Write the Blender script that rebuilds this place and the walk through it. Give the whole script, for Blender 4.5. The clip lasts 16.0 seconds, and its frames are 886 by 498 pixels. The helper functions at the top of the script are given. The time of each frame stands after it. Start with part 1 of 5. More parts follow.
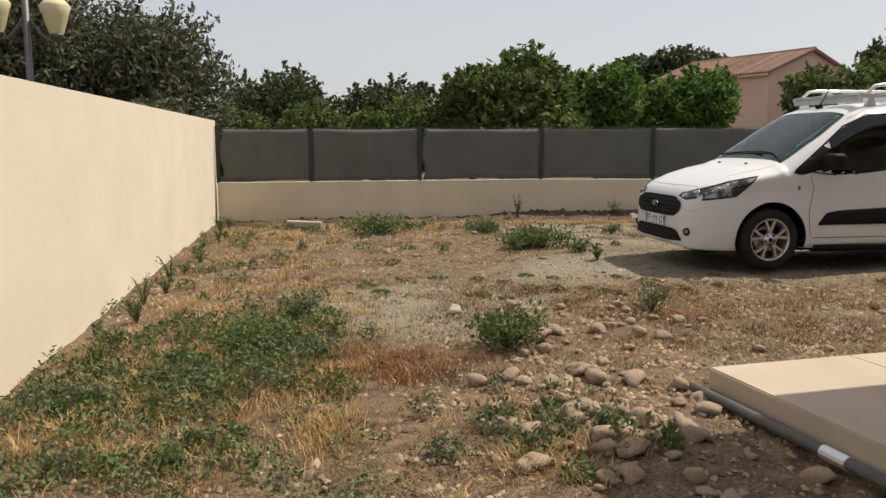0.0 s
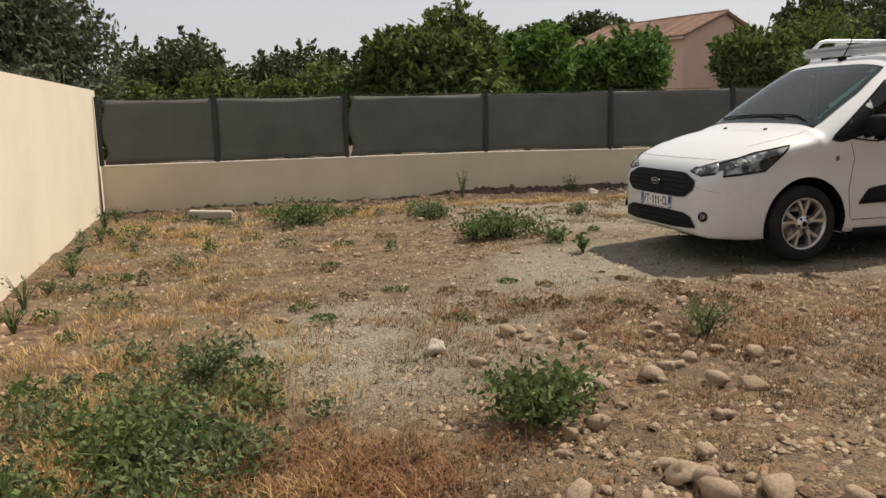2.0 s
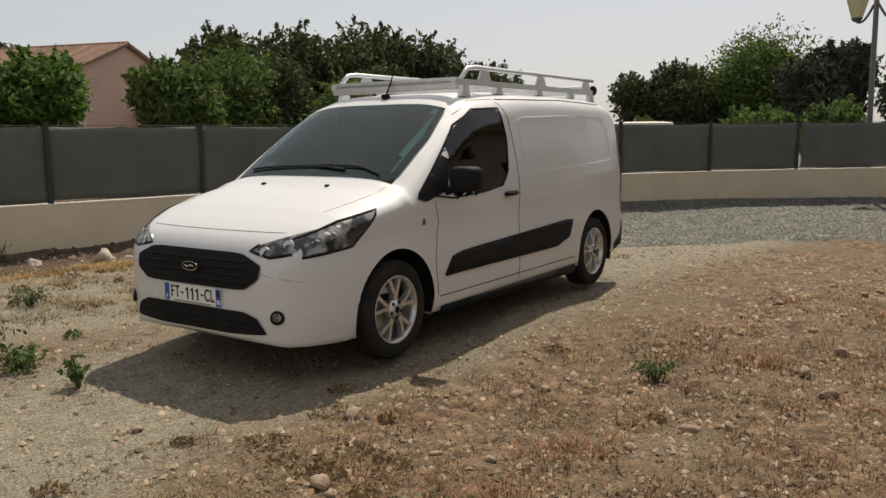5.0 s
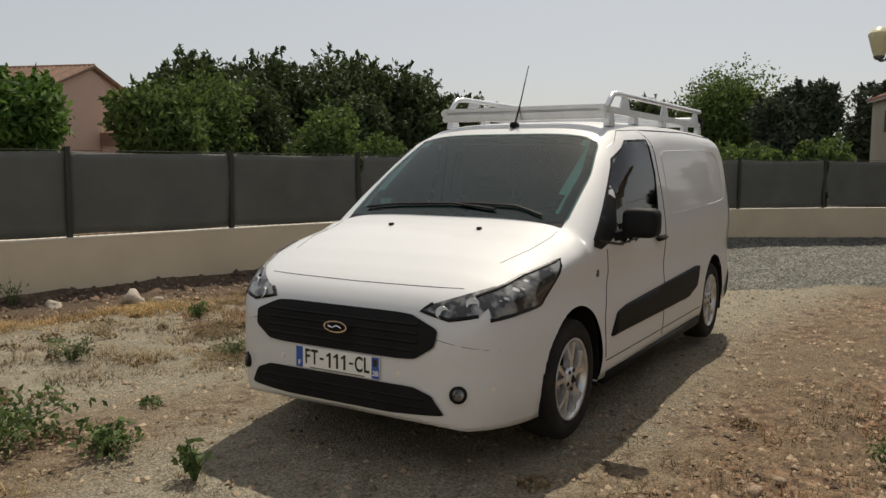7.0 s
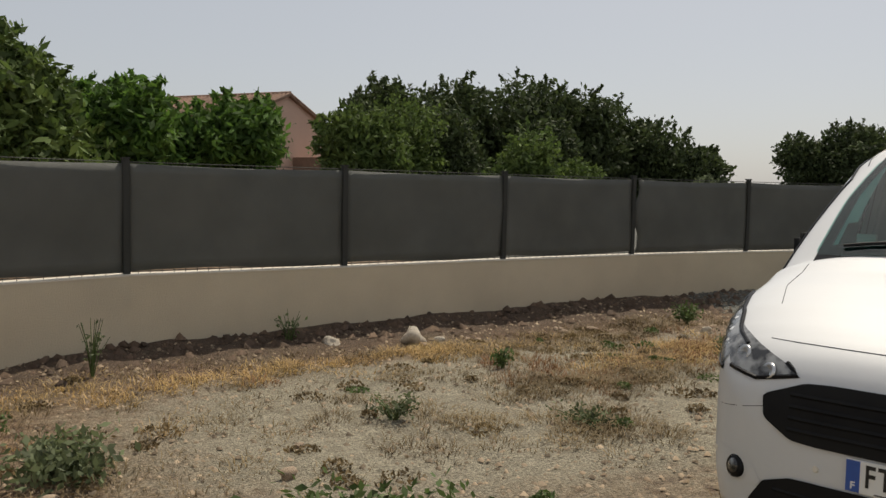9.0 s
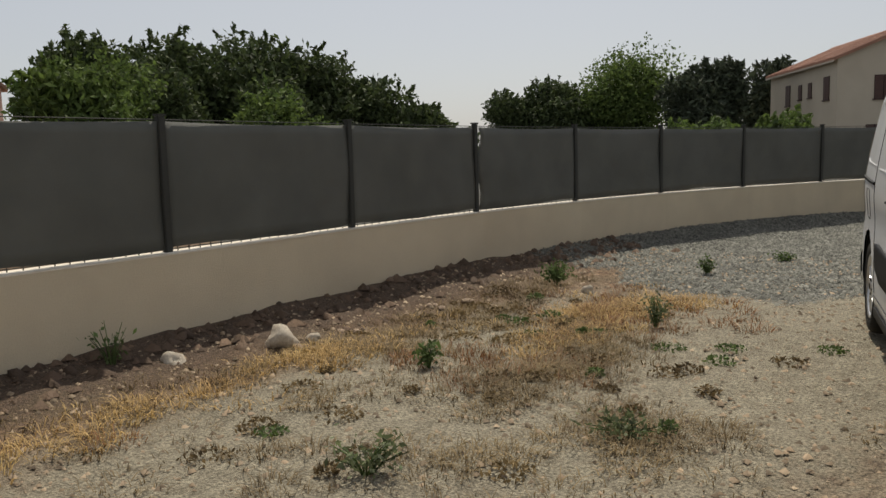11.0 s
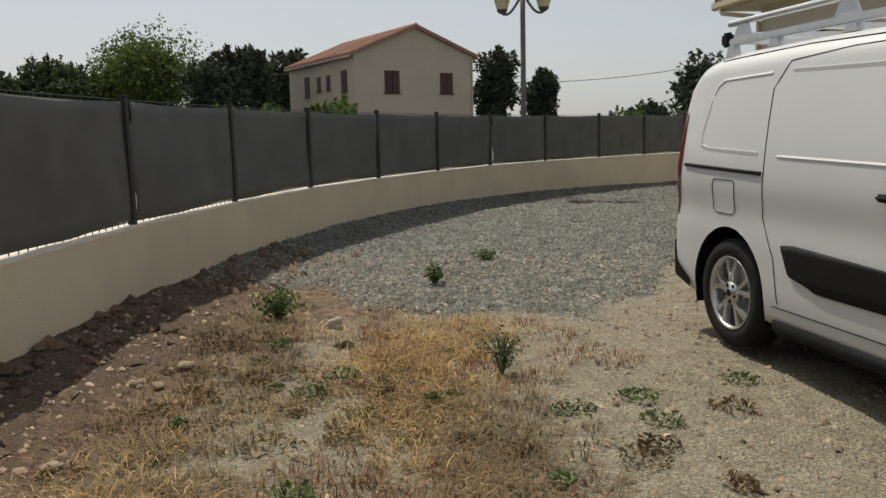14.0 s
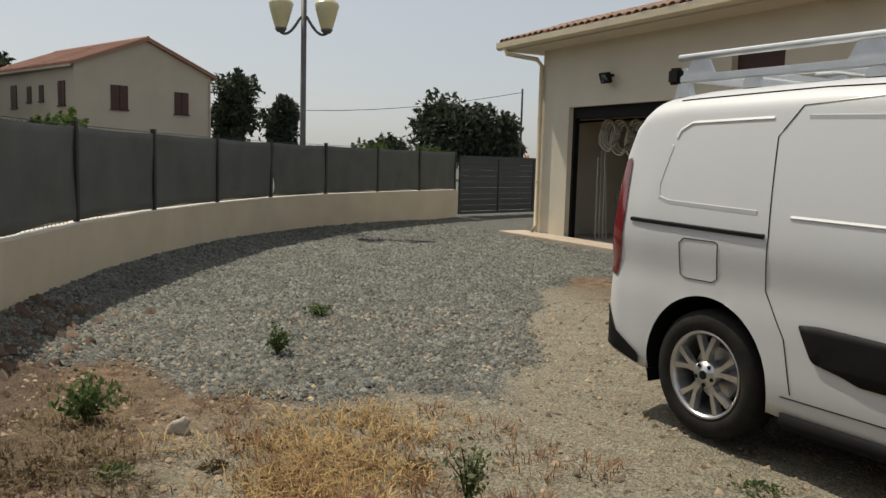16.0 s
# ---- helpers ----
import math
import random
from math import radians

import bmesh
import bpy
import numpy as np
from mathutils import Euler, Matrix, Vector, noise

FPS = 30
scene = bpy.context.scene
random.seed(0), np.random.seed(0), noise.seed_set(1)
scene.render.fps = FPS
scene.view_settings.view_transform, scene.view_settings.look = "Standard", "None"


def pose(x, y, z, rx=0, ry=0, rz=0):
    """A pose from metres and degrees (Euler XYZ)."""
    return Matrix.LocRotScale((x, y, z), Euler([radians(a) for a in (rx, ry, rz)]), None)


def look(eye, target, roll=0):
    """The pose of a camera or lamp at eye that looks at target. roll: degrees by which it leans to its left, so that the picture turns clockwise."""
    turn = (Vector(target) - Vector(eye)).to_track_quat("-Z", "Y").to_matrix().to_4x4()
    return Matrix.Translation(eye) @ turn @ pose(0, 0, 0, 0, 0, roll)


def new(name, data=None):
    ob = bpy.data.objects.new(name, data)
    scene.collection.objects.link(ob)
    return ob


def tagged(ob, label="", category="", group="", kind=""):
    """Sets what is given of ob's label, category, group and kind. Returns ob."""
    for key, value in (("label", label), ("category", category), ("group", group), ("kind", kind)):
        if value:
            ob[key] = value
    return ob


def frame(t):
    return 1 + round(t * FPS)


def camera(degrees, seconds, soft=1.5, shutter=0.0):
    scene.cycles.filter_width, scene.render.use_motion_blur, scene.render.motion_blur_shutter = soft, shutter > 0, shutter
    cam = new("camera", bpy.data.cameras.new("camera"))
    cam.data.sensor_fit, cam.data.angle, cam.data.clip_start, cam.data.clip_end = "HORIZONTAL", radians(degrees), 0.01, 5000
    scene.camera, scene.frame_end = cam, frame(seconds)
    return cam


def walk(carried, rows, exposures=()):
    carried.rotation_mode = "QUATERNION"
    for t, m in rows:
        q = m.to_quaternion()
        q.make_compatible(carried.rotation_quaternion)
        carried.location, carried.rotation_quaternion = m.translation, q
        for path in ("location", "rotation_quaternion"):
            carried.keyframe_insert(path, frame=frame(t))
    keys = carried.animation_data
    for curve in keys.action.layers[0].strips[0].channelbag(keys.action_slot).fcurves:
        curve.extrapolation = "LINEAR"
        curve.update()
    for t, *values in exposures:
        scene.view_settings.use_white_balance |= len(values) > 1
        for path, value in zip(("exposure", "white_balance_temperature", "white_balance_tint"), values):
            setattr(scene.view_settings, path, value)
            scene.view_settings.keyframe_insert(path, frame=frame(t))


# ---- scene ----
cam = camera(57.0, 16.0)
EXPOSURES = [(0.0, 0.48, 7050, 10), (3.5, 0.42, 7150, 11), (7.0, 0.18, 7050, 8), (10.5, 0.15, 6900, 8), (16.0, 0.20, 6850, 6)]
PATH = [
    (0, (0.746, 0.107, 1.36), (0.586, 2.084, 1.1), -0.2),
    (0.5, (0.621, 0.656, 1.372), (0.445, 2.63, 1.105), -0.0),
    (1, (0.514, 1.155, 1.378), (0.367, 3.128, 1.087), -0.2),
    (1.5, (0.327, 1.605, 1.36), (0.271, 3.579, 1.042), -0.6),
    (2, (0.243, 2.1, 1.339), (0.297, 4.071, 1.006), -1.3),
    (2.5, (0.161, 2.592, 1.337), (0.344, 4.555, 1.006), -1.8),
    (3, (0.143, 3.078, 1.385), (0.506, 5.017, 1.054), -2.0),
    (3.5, (0.212, 3.55, 1.419), (0.824, 5.425, 1.085), -2.0),
    (4, (0.208, 3.941, 1.399), (1.089, 5.704, 1.062), -1.8),
    (4.5, (0.239, 4.261, 1.444), (1.373, 5.877, 1.125), -1.7),
    (4.7, (0.275, 4.47, 1.439), (1.502, 6.02, 1.136), -1.3),
    (6.8, (-0.024, 6.18, 1.467), (1.457, 7.505, 1.247), 0.1),
    (7, (-0.041, 6.293, 1.465), (1.371, 7.694, 1.262), 0.3),
    (7.5, (-0.065, 6.799, 1.419), (1.193, 8.342, 1.235), 0.5),
    (8, (-0.12, 7.362, 1.413), (0.997, 9.013, 1.248), 1.4),
    (8.2, (-0.175, 7.524, 1.419), (0.892, 9.21, 1.279), 1.1),
    (10.5, (-0.328, 9.86, 1.412), (1.129, 11.214, 1.201), -0.3),
    (11, (-0.199, 10.366, 1.321), (1.412, 11.528, 1.089), -1.5),
    (11.5, (0.043, 10.818, 1.324), (1.767, 11.795, 1.056), -1.9),
    (12, (0.19, 11.279, 1.28), (2.008, 12.056, 0.976), -1.7),
    (12.5, (0.493, 11.706, 1.263), (2.385, 12.27, 0.939), -1.8),
    (13, (0.697, 12.098, 1.286), (2.64, 12.45, 0.964), -1.6),
    (13.5, (0.858, 12.481, 1.324), (2.826, 12.666, 1.02), -1.5),
    (14, (1.215, 12.759, 1.323), (3.193, 12.828, 1.038), -1.3),
    (14.5, (1.521, 13.062, 1.315), (3.501, 13.013, 1.034), -0.7),
    (15, (1.857, 13.287, 1.336), (3.828, 13.099, 1.053), 0.0),
    (15.5, (2.294, 13.452, 1.343), (4.243, 13.093, 1.076), 1.0),
    (16, (2.618, 13.663, 1.357), (4.517, 13.074, 1.144), 1.6),
]
walk(cam, [(t, look(eye, target, roll)) for t, eye, target, roll in PATH], EXPOSURES)

# ---- light ----
SUN = Vector((0.58, 0.31, 1.0)).normalized()          # towards the sun
world = bpy.data.worlds.new("sky")
scene.world = world
world.use_nodes = True
wn = world.node_tree.nodes
sky = wn.new("ShaderNodeTexSky")
sky.sky_type, sky.sun_disc = "NISHITA", False
sky.sun_elevation = math.asin(SUN.z)
sky.sun_rotation = math.atan2(SUN.x, SUN.y)
sky.dust_density, sky.air_density, sky.ozone_density = 2.2, 0.75, 0.8
wn["Background"].inputs[1].default_value = 0.105
haze = wn.new("ShaderNodeMix")                        # thin even overcast over the blue
haze.data_type = "RGBA"
haze.inputs["Factor"].default_value = 0.66
haze.inputs["B"].default_value = (4.6, 4.75, 5.1, 1)
world.node_tree.links.new(sky.outputs[0], haze.inputs["A"])
world.node_tree.links.new(haze.outputs["Result"], wn["Background"].inputs[0])
lamp = bpy.data.lights.new("sun", "SUN")
lamp.energy, lamp.angle, lamp.color = 3.35, radians(0.6), (1.0, 0.94, 0.85)
sun = new("sun", lamp)
sun.matrix_world = look(SUN * 60, (0, 0, 0))


# ---- materials ----
def mat(name, c1, c2=None, scale=4.0, rough=0.8, metal=0.0, bump=0.0, bscale=40.0, fine=0.15, spread=0.0, coat=0.0, detail=6.0, contrast=(0.3, 0.7)):
    """Two colours mixed by broad noise, fine grain on top, bump, and a spread of value per loose piece."""
    m = bpy.data.materials.new(name)
    m.use_nodes = True
    n, l = m.node_tree.nodes, m.node_tree.links
    b = n["Principled BSDF"]
    b.inputs["Roughness"].default_value, b.inputs["Metallic"].default_value = rough, metal
    b.inputs["Coat Weight"].default_value = coat
    b.inputs["Coat Roughness"].default_value = 0.04
    c2 = c2 or c1
    tc = n.new("ShaderNodeTexCoord")
    n1 = n.new("ShaderNodeTexNoise")
    n1.inputs["Scale"].default_value, n1.inputs["Detail"].default_value = scale, detail
    l.new(tc.outputs["Object"], n1.inputs["Vector"])
    r = n.new("ShaderNodeMapRange")
    r.inputs[1].default_value, r.inputs[2].default_value = contrast
    l.new(n1.outputs["Fac"], r.inputs[0])
    mx = n.new("ShaderNodeMix")
    mx.data_type = "RGBA"
    mx.inputs["A"].default_value, mx.inputs["B"].default_value = (*c1, 1), (*c2, 1)
    l.new(r.outputs[0], mx.inputs["Factor"])
    out = mx.outputs["Result"]
    n2 = n.new("ShaderNodeTexNoise")
    n2.inputs["Scale"].default_value, n2.inputs["Detail"].default_value = bscale, 4.0
    l.new(tc.outputs["Object"], n2.inputs["Vector"])
    h = n.new("ShaderNodeHueSaturation")
    v = n.new("ShaderNodeMapRange")
    v.inputs[3].default_value, v.inputs[4].default_value = 1 - fine, 1 + fine
    l.new(n2.outputs["Fac"], v.inputs[0])
    val = v.outputs[0]
    if spread:
        g = n.new("ShaderNodeNewGeometry")
        s = n.new("ShaderNodeMapRange")
        s.inputs[3].default_value, s.inputs[4].default_value = 1 - spread, 1 + spread
        l.new(g.outputs["Random Per Island"], s.inputs[0])
        k = n.new("ShaderNodeMath")
        k.operation = "MULTIPLY"
        l.new(val, k.inputs[0])
        l.new(s.outputs[0], k.inputs[1])
        val = k.outputs[0]
    l.new(val, h.inputs["Value"])
    l.new(out, h.inputs["Color"])
    l.new(h.outputs[0], b.inputs["Base Color"])
    if bump:
        bp = n.new("ShaderNodeBump")
        bp.inputs["Strength"].default_value, bp.inputs["Distance"].default_value = bump, 0.02
        l.new(n2.outputs["Fac"], bp.inputs["Height"])
        l.new(bp.outputs[0], b.inputs["Normal"])
    return m


def leafy(name, c1, c2, through_light=0.25):
    m = mat(name, c1, c2, scale=1.2, rough=0.8, spread=0.5, fine=0.1)
    n, l = m.node_tree.nodes, m.node_tree.links
    b = n["Principled BSDF"]
    t = n.new("ShaderNodeBsdfTranslucent")
    l.new(b.inputs["Base Color"].links[0].from_socket, t.inputs[0])
    mx = n.new("ShaderNodeMixShader")
    mx.inputs[0].default_value = through_light
    l.new(b.outputs[0], mx.inputs[1])
    l.new(t.outputs[0], mx.inputs[2])
    l.new(mx.outputs[0], n["Material Output"].inputs[0])
    return m


def glass(name, tint, alpha_mix, dusty=0.0, dust_sheen_tint=(0.4, 0.45, 0.42)):
    m = bpy.data.materials.new(name)
    m.use_nodes = True
    n, l = m.node_tree.nodes, m.node_tree.links
    tr = n.new("ShaderNodeBsdfTransparent")
    tr.inputs[0].default_value = (*tint, 1)
    gl = n.new("ShaderNodeBsdfGlossy")
    gl.inputs["Roughness"].default_value = 0.02
    fr = n.new("ShaderNodeFresnel")
    fr.inputs[0].default_value = 1.4
    mr = n.new("ShaderNodeMapRange")
    mr.inputs[3].default_value, mr.inputs[4].default_value = alpha_mix, 1.0
    l.new(fr.outputs[0], mr.inputs[0])
    mx = n.new("ShaderNodeMixShader")
    l.new(mr.outputs[0], mx.inputs[0])
    l.new(tr.outputs[0], mx.inputs[1])
    l.new(gl.outputs[0], mx.inputs[2])
    film_ = n.new("ShaderNodeBsdfDiffuse")                # thin film: dust and hazy reflection put into one flat colour
    film_.inputs[0].default_value = (*dust_sheen_tint, 1)
    dm = n.new("ShaderNodeMixShader")
    dm.inputs[0].default_value = dusty
    l.new(mx.outputs[0], dm.inputs[1])
    l.new(film_.outputs[0], dm.inputs[2])
    l.new(dm.outputs[0], n["Material Output"].inputs[0])
    return m


RENDER = mat("cream_render", (0.69, 0.625, 0.50), (0.63, 0.565, 0.45), 1.3, 0.9, bump=0.25, bscale=120, fine=0.05)
RENDER_LOW = mat("beige_render", (0.66, 0.57, 0.42), (0.57, 0.49, 0.36), 1.6, 0.9, bump=0.3, bscale=110, fine=0.07)
COPING = mat("coping", (0.78, 0.72, 0.62), (0.68, 0.62, 0.52), 6, 0.9, fine=0.08)
MESH_CLOTH = mat("screen_cloth", (0.118, 0.119, 0.105), (0.088, 0.090, 0.080), 2.5, 0.75, bump=0.3, bscale=260, fine=0.14)
POST = mat("post_metal", (0.055, 0.056, 0.052), None, 5, 0.5, metal=0.2)
PAINT = mat("white_car_paint", (0.62, 0.625, 0.63), (0.60, 0.605, 0.61), 2, 0.55, coat=0.5, fine=0.015)
BLACK = mat("black_plastic", (0.010, 0.010, 0.011), (0.015, 0.015, 0.015), 8, 0.6, bump=0.1, bscale=300)
GLOSS_BLACK = mat("gloss_black", (0.01, 0.01, 0.011), None, 3, 0.25)
RUBBER = mat("tyre_rubber", (0.018, 0.018, 0.018), (0.035, 0.032, 0.028), 10, 0.85, bump=0.15, bscale=150)
ALLOY = mat("alloy", (0.62, 0.62, 0.63), (0.5, 0.5, 0.5), 12, 0.32, metal=0.85, fine=0.04)
ALU = mat("aluminium", (0.78, 0.79, 0.8), (0.68, 0.69, 0.7), 9, 0.35, metal=0.8, fine=0.05)
CHROME = mat("chrome", (0.8, 0.8, 0.82), None, 5, 0.12, metal=1.0, fine=0.0)
LENS = mat("lamp_lens", (0.30, 0.30, 0.29), (0.022, 0.022, 0.023), 13, 0.25, metal=0.35, coat=0.6, contrast=(0.40, 0.56))
RED_LENS = mat("tail_lamp", (0.22, 0.012, 0.015), (0.12, 0.01, 0.01), 20, 0.15, coat=1.0)
# the teal film colour imitates haze reflected in the dusty screen
SCREEN = glass("windscreen_glass", (0.40, 0.70, 0.62), 0.04, 0.028, (0.10, 0.34, 0.28))
DARK_GLASS = glass("side_glass", (0.08, 0.09, 0.09), 0.03)
PLATE = mat("plate_white", (0.78, 0.78, 0.76), None, 5, 0.4, fine=0.02)
PLATE_BLUE = mat("plate_blue", (0.03, 0.09, 0.35), None, 5, 0.4)
INK = mat("plate_ink", (0.01, 0.01, 0.01), None, 5, 0.5)
PINK = mat("pink_render", (0.66, 0.44, 0.34), (0.6, 0.40, 0.31), 0.6, 0.9, fine=0.06, bscale=20)
OFFWHITE = mat("ochre_render", (0.50, 0.44, 0.35), (0.44, 0.38, 0.30), 0.5, 0.9, fine=0.06, bscale=20)
TILE = mat("roof_tile", (0.30, 0.18, 0.12), (0.20, 0.12, 0.085), 2.5, 0.85, fine=0.25, bscale=12, spread=0.25)
TILE_RED = mat("red_roof_tile", (0.40, 0.215, 0.15), (0.31, 0.165, 0.115), 2.5, 0.85, fine=0.2, bscale=12, spread=0.2)
SHUTTER = mat("brown_shutter", (0.07, 0.03, 0.022), (0.05, 0.022, 0.018), 5, 0.6)
GUTTER = mat("cream_gutter", (0.68, 0.58, 0.40), (0.62, 0.52, 0.36), 4, 0.5)
GATE_GREY = mat("gate_grey", (0.035, 0.037, 0.04), (0.045, 0.047, 0.05), 3, 0.5)
CONCRETE = mat("concrete", (0.42, 0.38, 0.32), (0.33, 0.30, 0.25), 5, 0.9, bump=0.3, bscale=70, fine=0.15)
SLAB = mat("terrace_slab", (0.50, 0.41, 0.32), (0.42, 0.34, 0.26), 2.2, 0.8, bump=0.15, bscale=60, fine=0.08)
PIPE = mat("grey_pipe", (0.07, 0.07, 0.073), (0.12, 0.11, 0.095), 9, 0.7)
STONE = mat("field_stone", (0.35, 0.265, 0.185), (0.22, 0.16, 0.115), 7, 0.9, bump=0.5, bscale=45, fine=0.2, spread=0.3)
WHITE_STONE = mat("pale_stone", (0.62, 0.56, 0.46), (0.45, 0.38, 0.30), 8, 0.9, bump=0.5, bscale=40, fine=0.15)
GRAVEL = mat("grey_gravel", (0.165, 0.163, 0.14), (0.098, 0.098, 0.083), 3, 0.9, fine=0.2, spread=0.65)
PEBBLE = mat("soil_pebble", (0.31, 0.24, 0.165), (0.20, 0.145, 0.095), 3, 0.95, fine=0.2, spread=0.6)
EARTH = mat("brown_clod", (0.24, 0.15, 0.09), (0.15, 0.088, 0.05), 3, 0.95, bump=0.5, bscale=50, fine=0.2, spread=0.4)
CLOD = mat("dark_clod", (0.13, 0.085, 0.055), (0.085, 0.055, 0.038), 3, 0.95, bump=0.5, bscale=50, fine=0.2, spread=0.4)
BARK = mat("bark", (0.09, 0.07, 0.05), (0.05, 0.04, 0.03), 6, 0.95, bump=0.6, bscale=30)
WOOD = mat("weathered_wood", (0.22, 0.13, 0.08), (0.14, 0.08, 0.05), 5, 0.8)
STRAW = leafy("dry_straw", (0.52, 0.37, 0.15), (0.36, 0.23, 0.10), 0.3)
RUST_WEED = leafy("russet_weed", (0.27, 0.12, 0.05), (0.20, 0.11, 0.05), 0.2)
DRY_WEED = leafy("dry_weed", (0.25, 0.18, 0.085), (0.125, 0.088, 0.045), 0.2)
WEED = leafy("weed_green", (0.075, 0.125, 0.035), (0.12, 0.16, 0.055), 0.3)
WEED_GREY = leafy("weed_grey_green", (0.155, 0.18, 0.09), (0.105, 0.135, 0.065), 0.3)
OLIVE = leafy("olive_leaf", (0.07, 0.082, 0.045), (0.12, 0.13, 0.075), 0.25)
DEEP = leafy("deep_leaf", (0.042, 0.062, 0.022), (0.075, 0.10, 0.032), 0.25)
BRIGHT = leafy("bright_leaf", (0.10, 0.18, 0.03), (0.065, 0.13, 0.026), 0.4)
MID = leafy("mid_leaf", (0.075, 0.12, 0.03), (0.12, 0.165, 0.04), 0.35)
PINE = leafy("pine_needle", (0.045, 0.06, 0.036), (0.065, 0.08, 0.045), 0.2)
LANTERN = mat("lantern_glass", (0.62, 0.57, 0.34), (0.55, 0.50, 0.30), 4, 0.3)
LAMP_GREY = mat("lamp_pole_metal", (0.10, 0.095, 0.09), (0.14, 0.13, 0.12), 6, 0.5, metal=0.3)
CABLE = mat("white_cable", (0.50, 0.45, 0.36), (0.40, 0.36, 0.29), 6, 0.6)
ORANGE = mat("orange_lens", (0.75, 0.30, 0.03), None, 5, 0.4)


for dull in (BLACK, GLOSS_BLACK, RUBBER, POST):
    dull.node_tree.nodes["Principled BSDF"].inputs["Specular IOR Level"].default_value = 0.12


# ---- mesh helpers ----
def link(name, data, material, parent=None, label="", smooth=False):
    if material:
        data.materials.append(material)
    ob = new(name, data)
    if smooth:
        data.polygons.foreach_set("use_smooth", [True] * len(data.polygons))
    if parent:
        ob.parent = parent
    if label:
        ob["label"] = label
    return ob


def part(name, bm, material, parent=None, label="", smooth=False):
    me = bpy.data.meshes.new(name)
    bm.to_mesh(me)
    bm.free()
    return link(name, me, material, parent, label, smooth)


def raw(name, verts, faces, material, parent=None, label="", smooth=False):
    me = bpy.data.meshes.new(name)
    me.from_pydata([tuple(v) for v in verts], [], [tuple(f) for f in faces])
    me.validate()
    return link(name, me, material, parent, label, smooth)


def array_mesh(name, verts, faces, material, parent=None, label="", smooth=False):
    """A mesh from numpy arrays of verts (n, 3) and faces (m, k)."""
    me = bpy.data.meshes.new(name)
    k = faces.shape[1]
    me.vertices.add(len(verts))
    me.vertices.foreach_set("co", np.ascontiguousarray(verts, dtype=np.float32).ravel())
    me.loops.add(faces.size)
    me.loops.foreach_set("vertex_index", np.ascontiguousarray(faces, dtype=np.int32).ravel())
    me.polygons.add(len(faces))
    me.polygons.foreach_set("loop_start", np.arange(0, faces.size, k, dtype=np.int32))
    me.update(calc_edges=True)
    return link(name, me, material, parent, label, smooth)


def empty(name, m=None, label="", category="", group="", kind=""):
    ob = new(name)
    if m is not None:
        ob.matrix_basis = m
    return tagged(ob, label, category, group, kind)


def box(x0, x1, y0, y1, z0, z1, bevel=0.0, m=None, bm=None):
    bm = bm or bmesh.new()
    r = bmesh.ops.create_cube(bm, size=1)["verts"]
    bmesh.ops.scale(bm, vec=(x1 - x0, y1 - y0, z1 - z0), verts=r)
    bmesh.ops.translate(bm, vec=((x0 + x1) / 2, (y0 + y1) / 2, (z0 + z1) / 2), verts=r)
    if m is not None:
        bmesh.ops.transform(bm, matrix=m, verts=r)
    if bevel:
        e = list({e for v in r for e in v.link_edges})
        bmesh.ops.bevel(bm, geom=e, offset=bevel, segments=2, affect="EDGES")
    return bm


def tube(points, radius, sides=8, bm=None, taper=None):
    """A round bar along points; taper: the radius at the end."""
    bm = bm or bmesh.new()
    pts = [Vector(p) for p in points]
    rings = []
    for i, p in enumerate(pts):
        d = (pts[min(i + 1, len(pts) - 1)] - pts[max(i - 1, 0)]).normalized()
        a = d.cross(Vector((0, 0, 1)) if abs(d.z) < 0.9 else Vector((1, 0, 0))).normalized()
        b = d.cross(a)
        r = radius if taper is None else radius + (taper - radius) * i / (len(pts) - 1)
        rings.append([bm.verts.new(p + r * (math.cos(t) * a + math.sin(t) * b)) for t in [2 * math.pi * k / sides for k in range(sides)]])
    for q, s in zip(rings, rings[1:]):
        for k in range(sides):
            bm.faces.new((q[k], q[(k + 1) % sides], s[(k + 1) % sides], s[k]))
    bm.faces.new(rings[0][::-1])
    bm.faces.new(rings[-1])
    bmesh.ops.recalc_face_normals(bm, faces=bm.faces)
    return bm


def lathe(profile, sides=32, bm=None, axis="Z"):
    """Turns (radius, height) pairs round an axis."""
    bm = bm or bmesh.new()
    rings = []
    for r, h in profile:
        ring = []
        for k in range(sides):
            a = 2 * math.pi * k / sides
            x, y = r * math.cos(a), r * math.sin(a)
            ring.append(bm.verts.new((x, y, h) if axis == "Z" else (x, h, y)))
        rings.append(ring)
    for q, s in zip(rings, rings[1:]):
        for k in range(sides):
            bm.faces.new((q[k], q[(k + 1) % sides], s[(k + 1) % sides], s[k]))
    bmesh.ops.recalc_face_normals(bm, faces=bm.faces)
    return bm


def prism(poly, axis, a, b, bm=None):
    """A flat outline pulled along an axis from a to b. poly: pairs of the other two axes, in order x, y, z."""
    bm = bm or bmesh.new()
    def at(p, t):
        return {"x": (t, p[0], p[1]), "y": (p[0], t, p[1]), "z": (p[0], p[1], t)}[axis]
    lo, hi = [bm.verts.new(at(p, a)) for p in poly], [bm.verts.new(at(p, b)) for p in poly]
    bm.faces.new(lo)
    bm.faces.new(hi)
    for i in range(len(poly)):
        j = (i + 1) % len(poly)
        bm.faces.new((lo[i], lo[j], hi[j], hi[i]))
    bmesh.ops.recalc_face_normals(bm, faces=bm.faces)
    return bm


rng = np.random.default_rng(7)


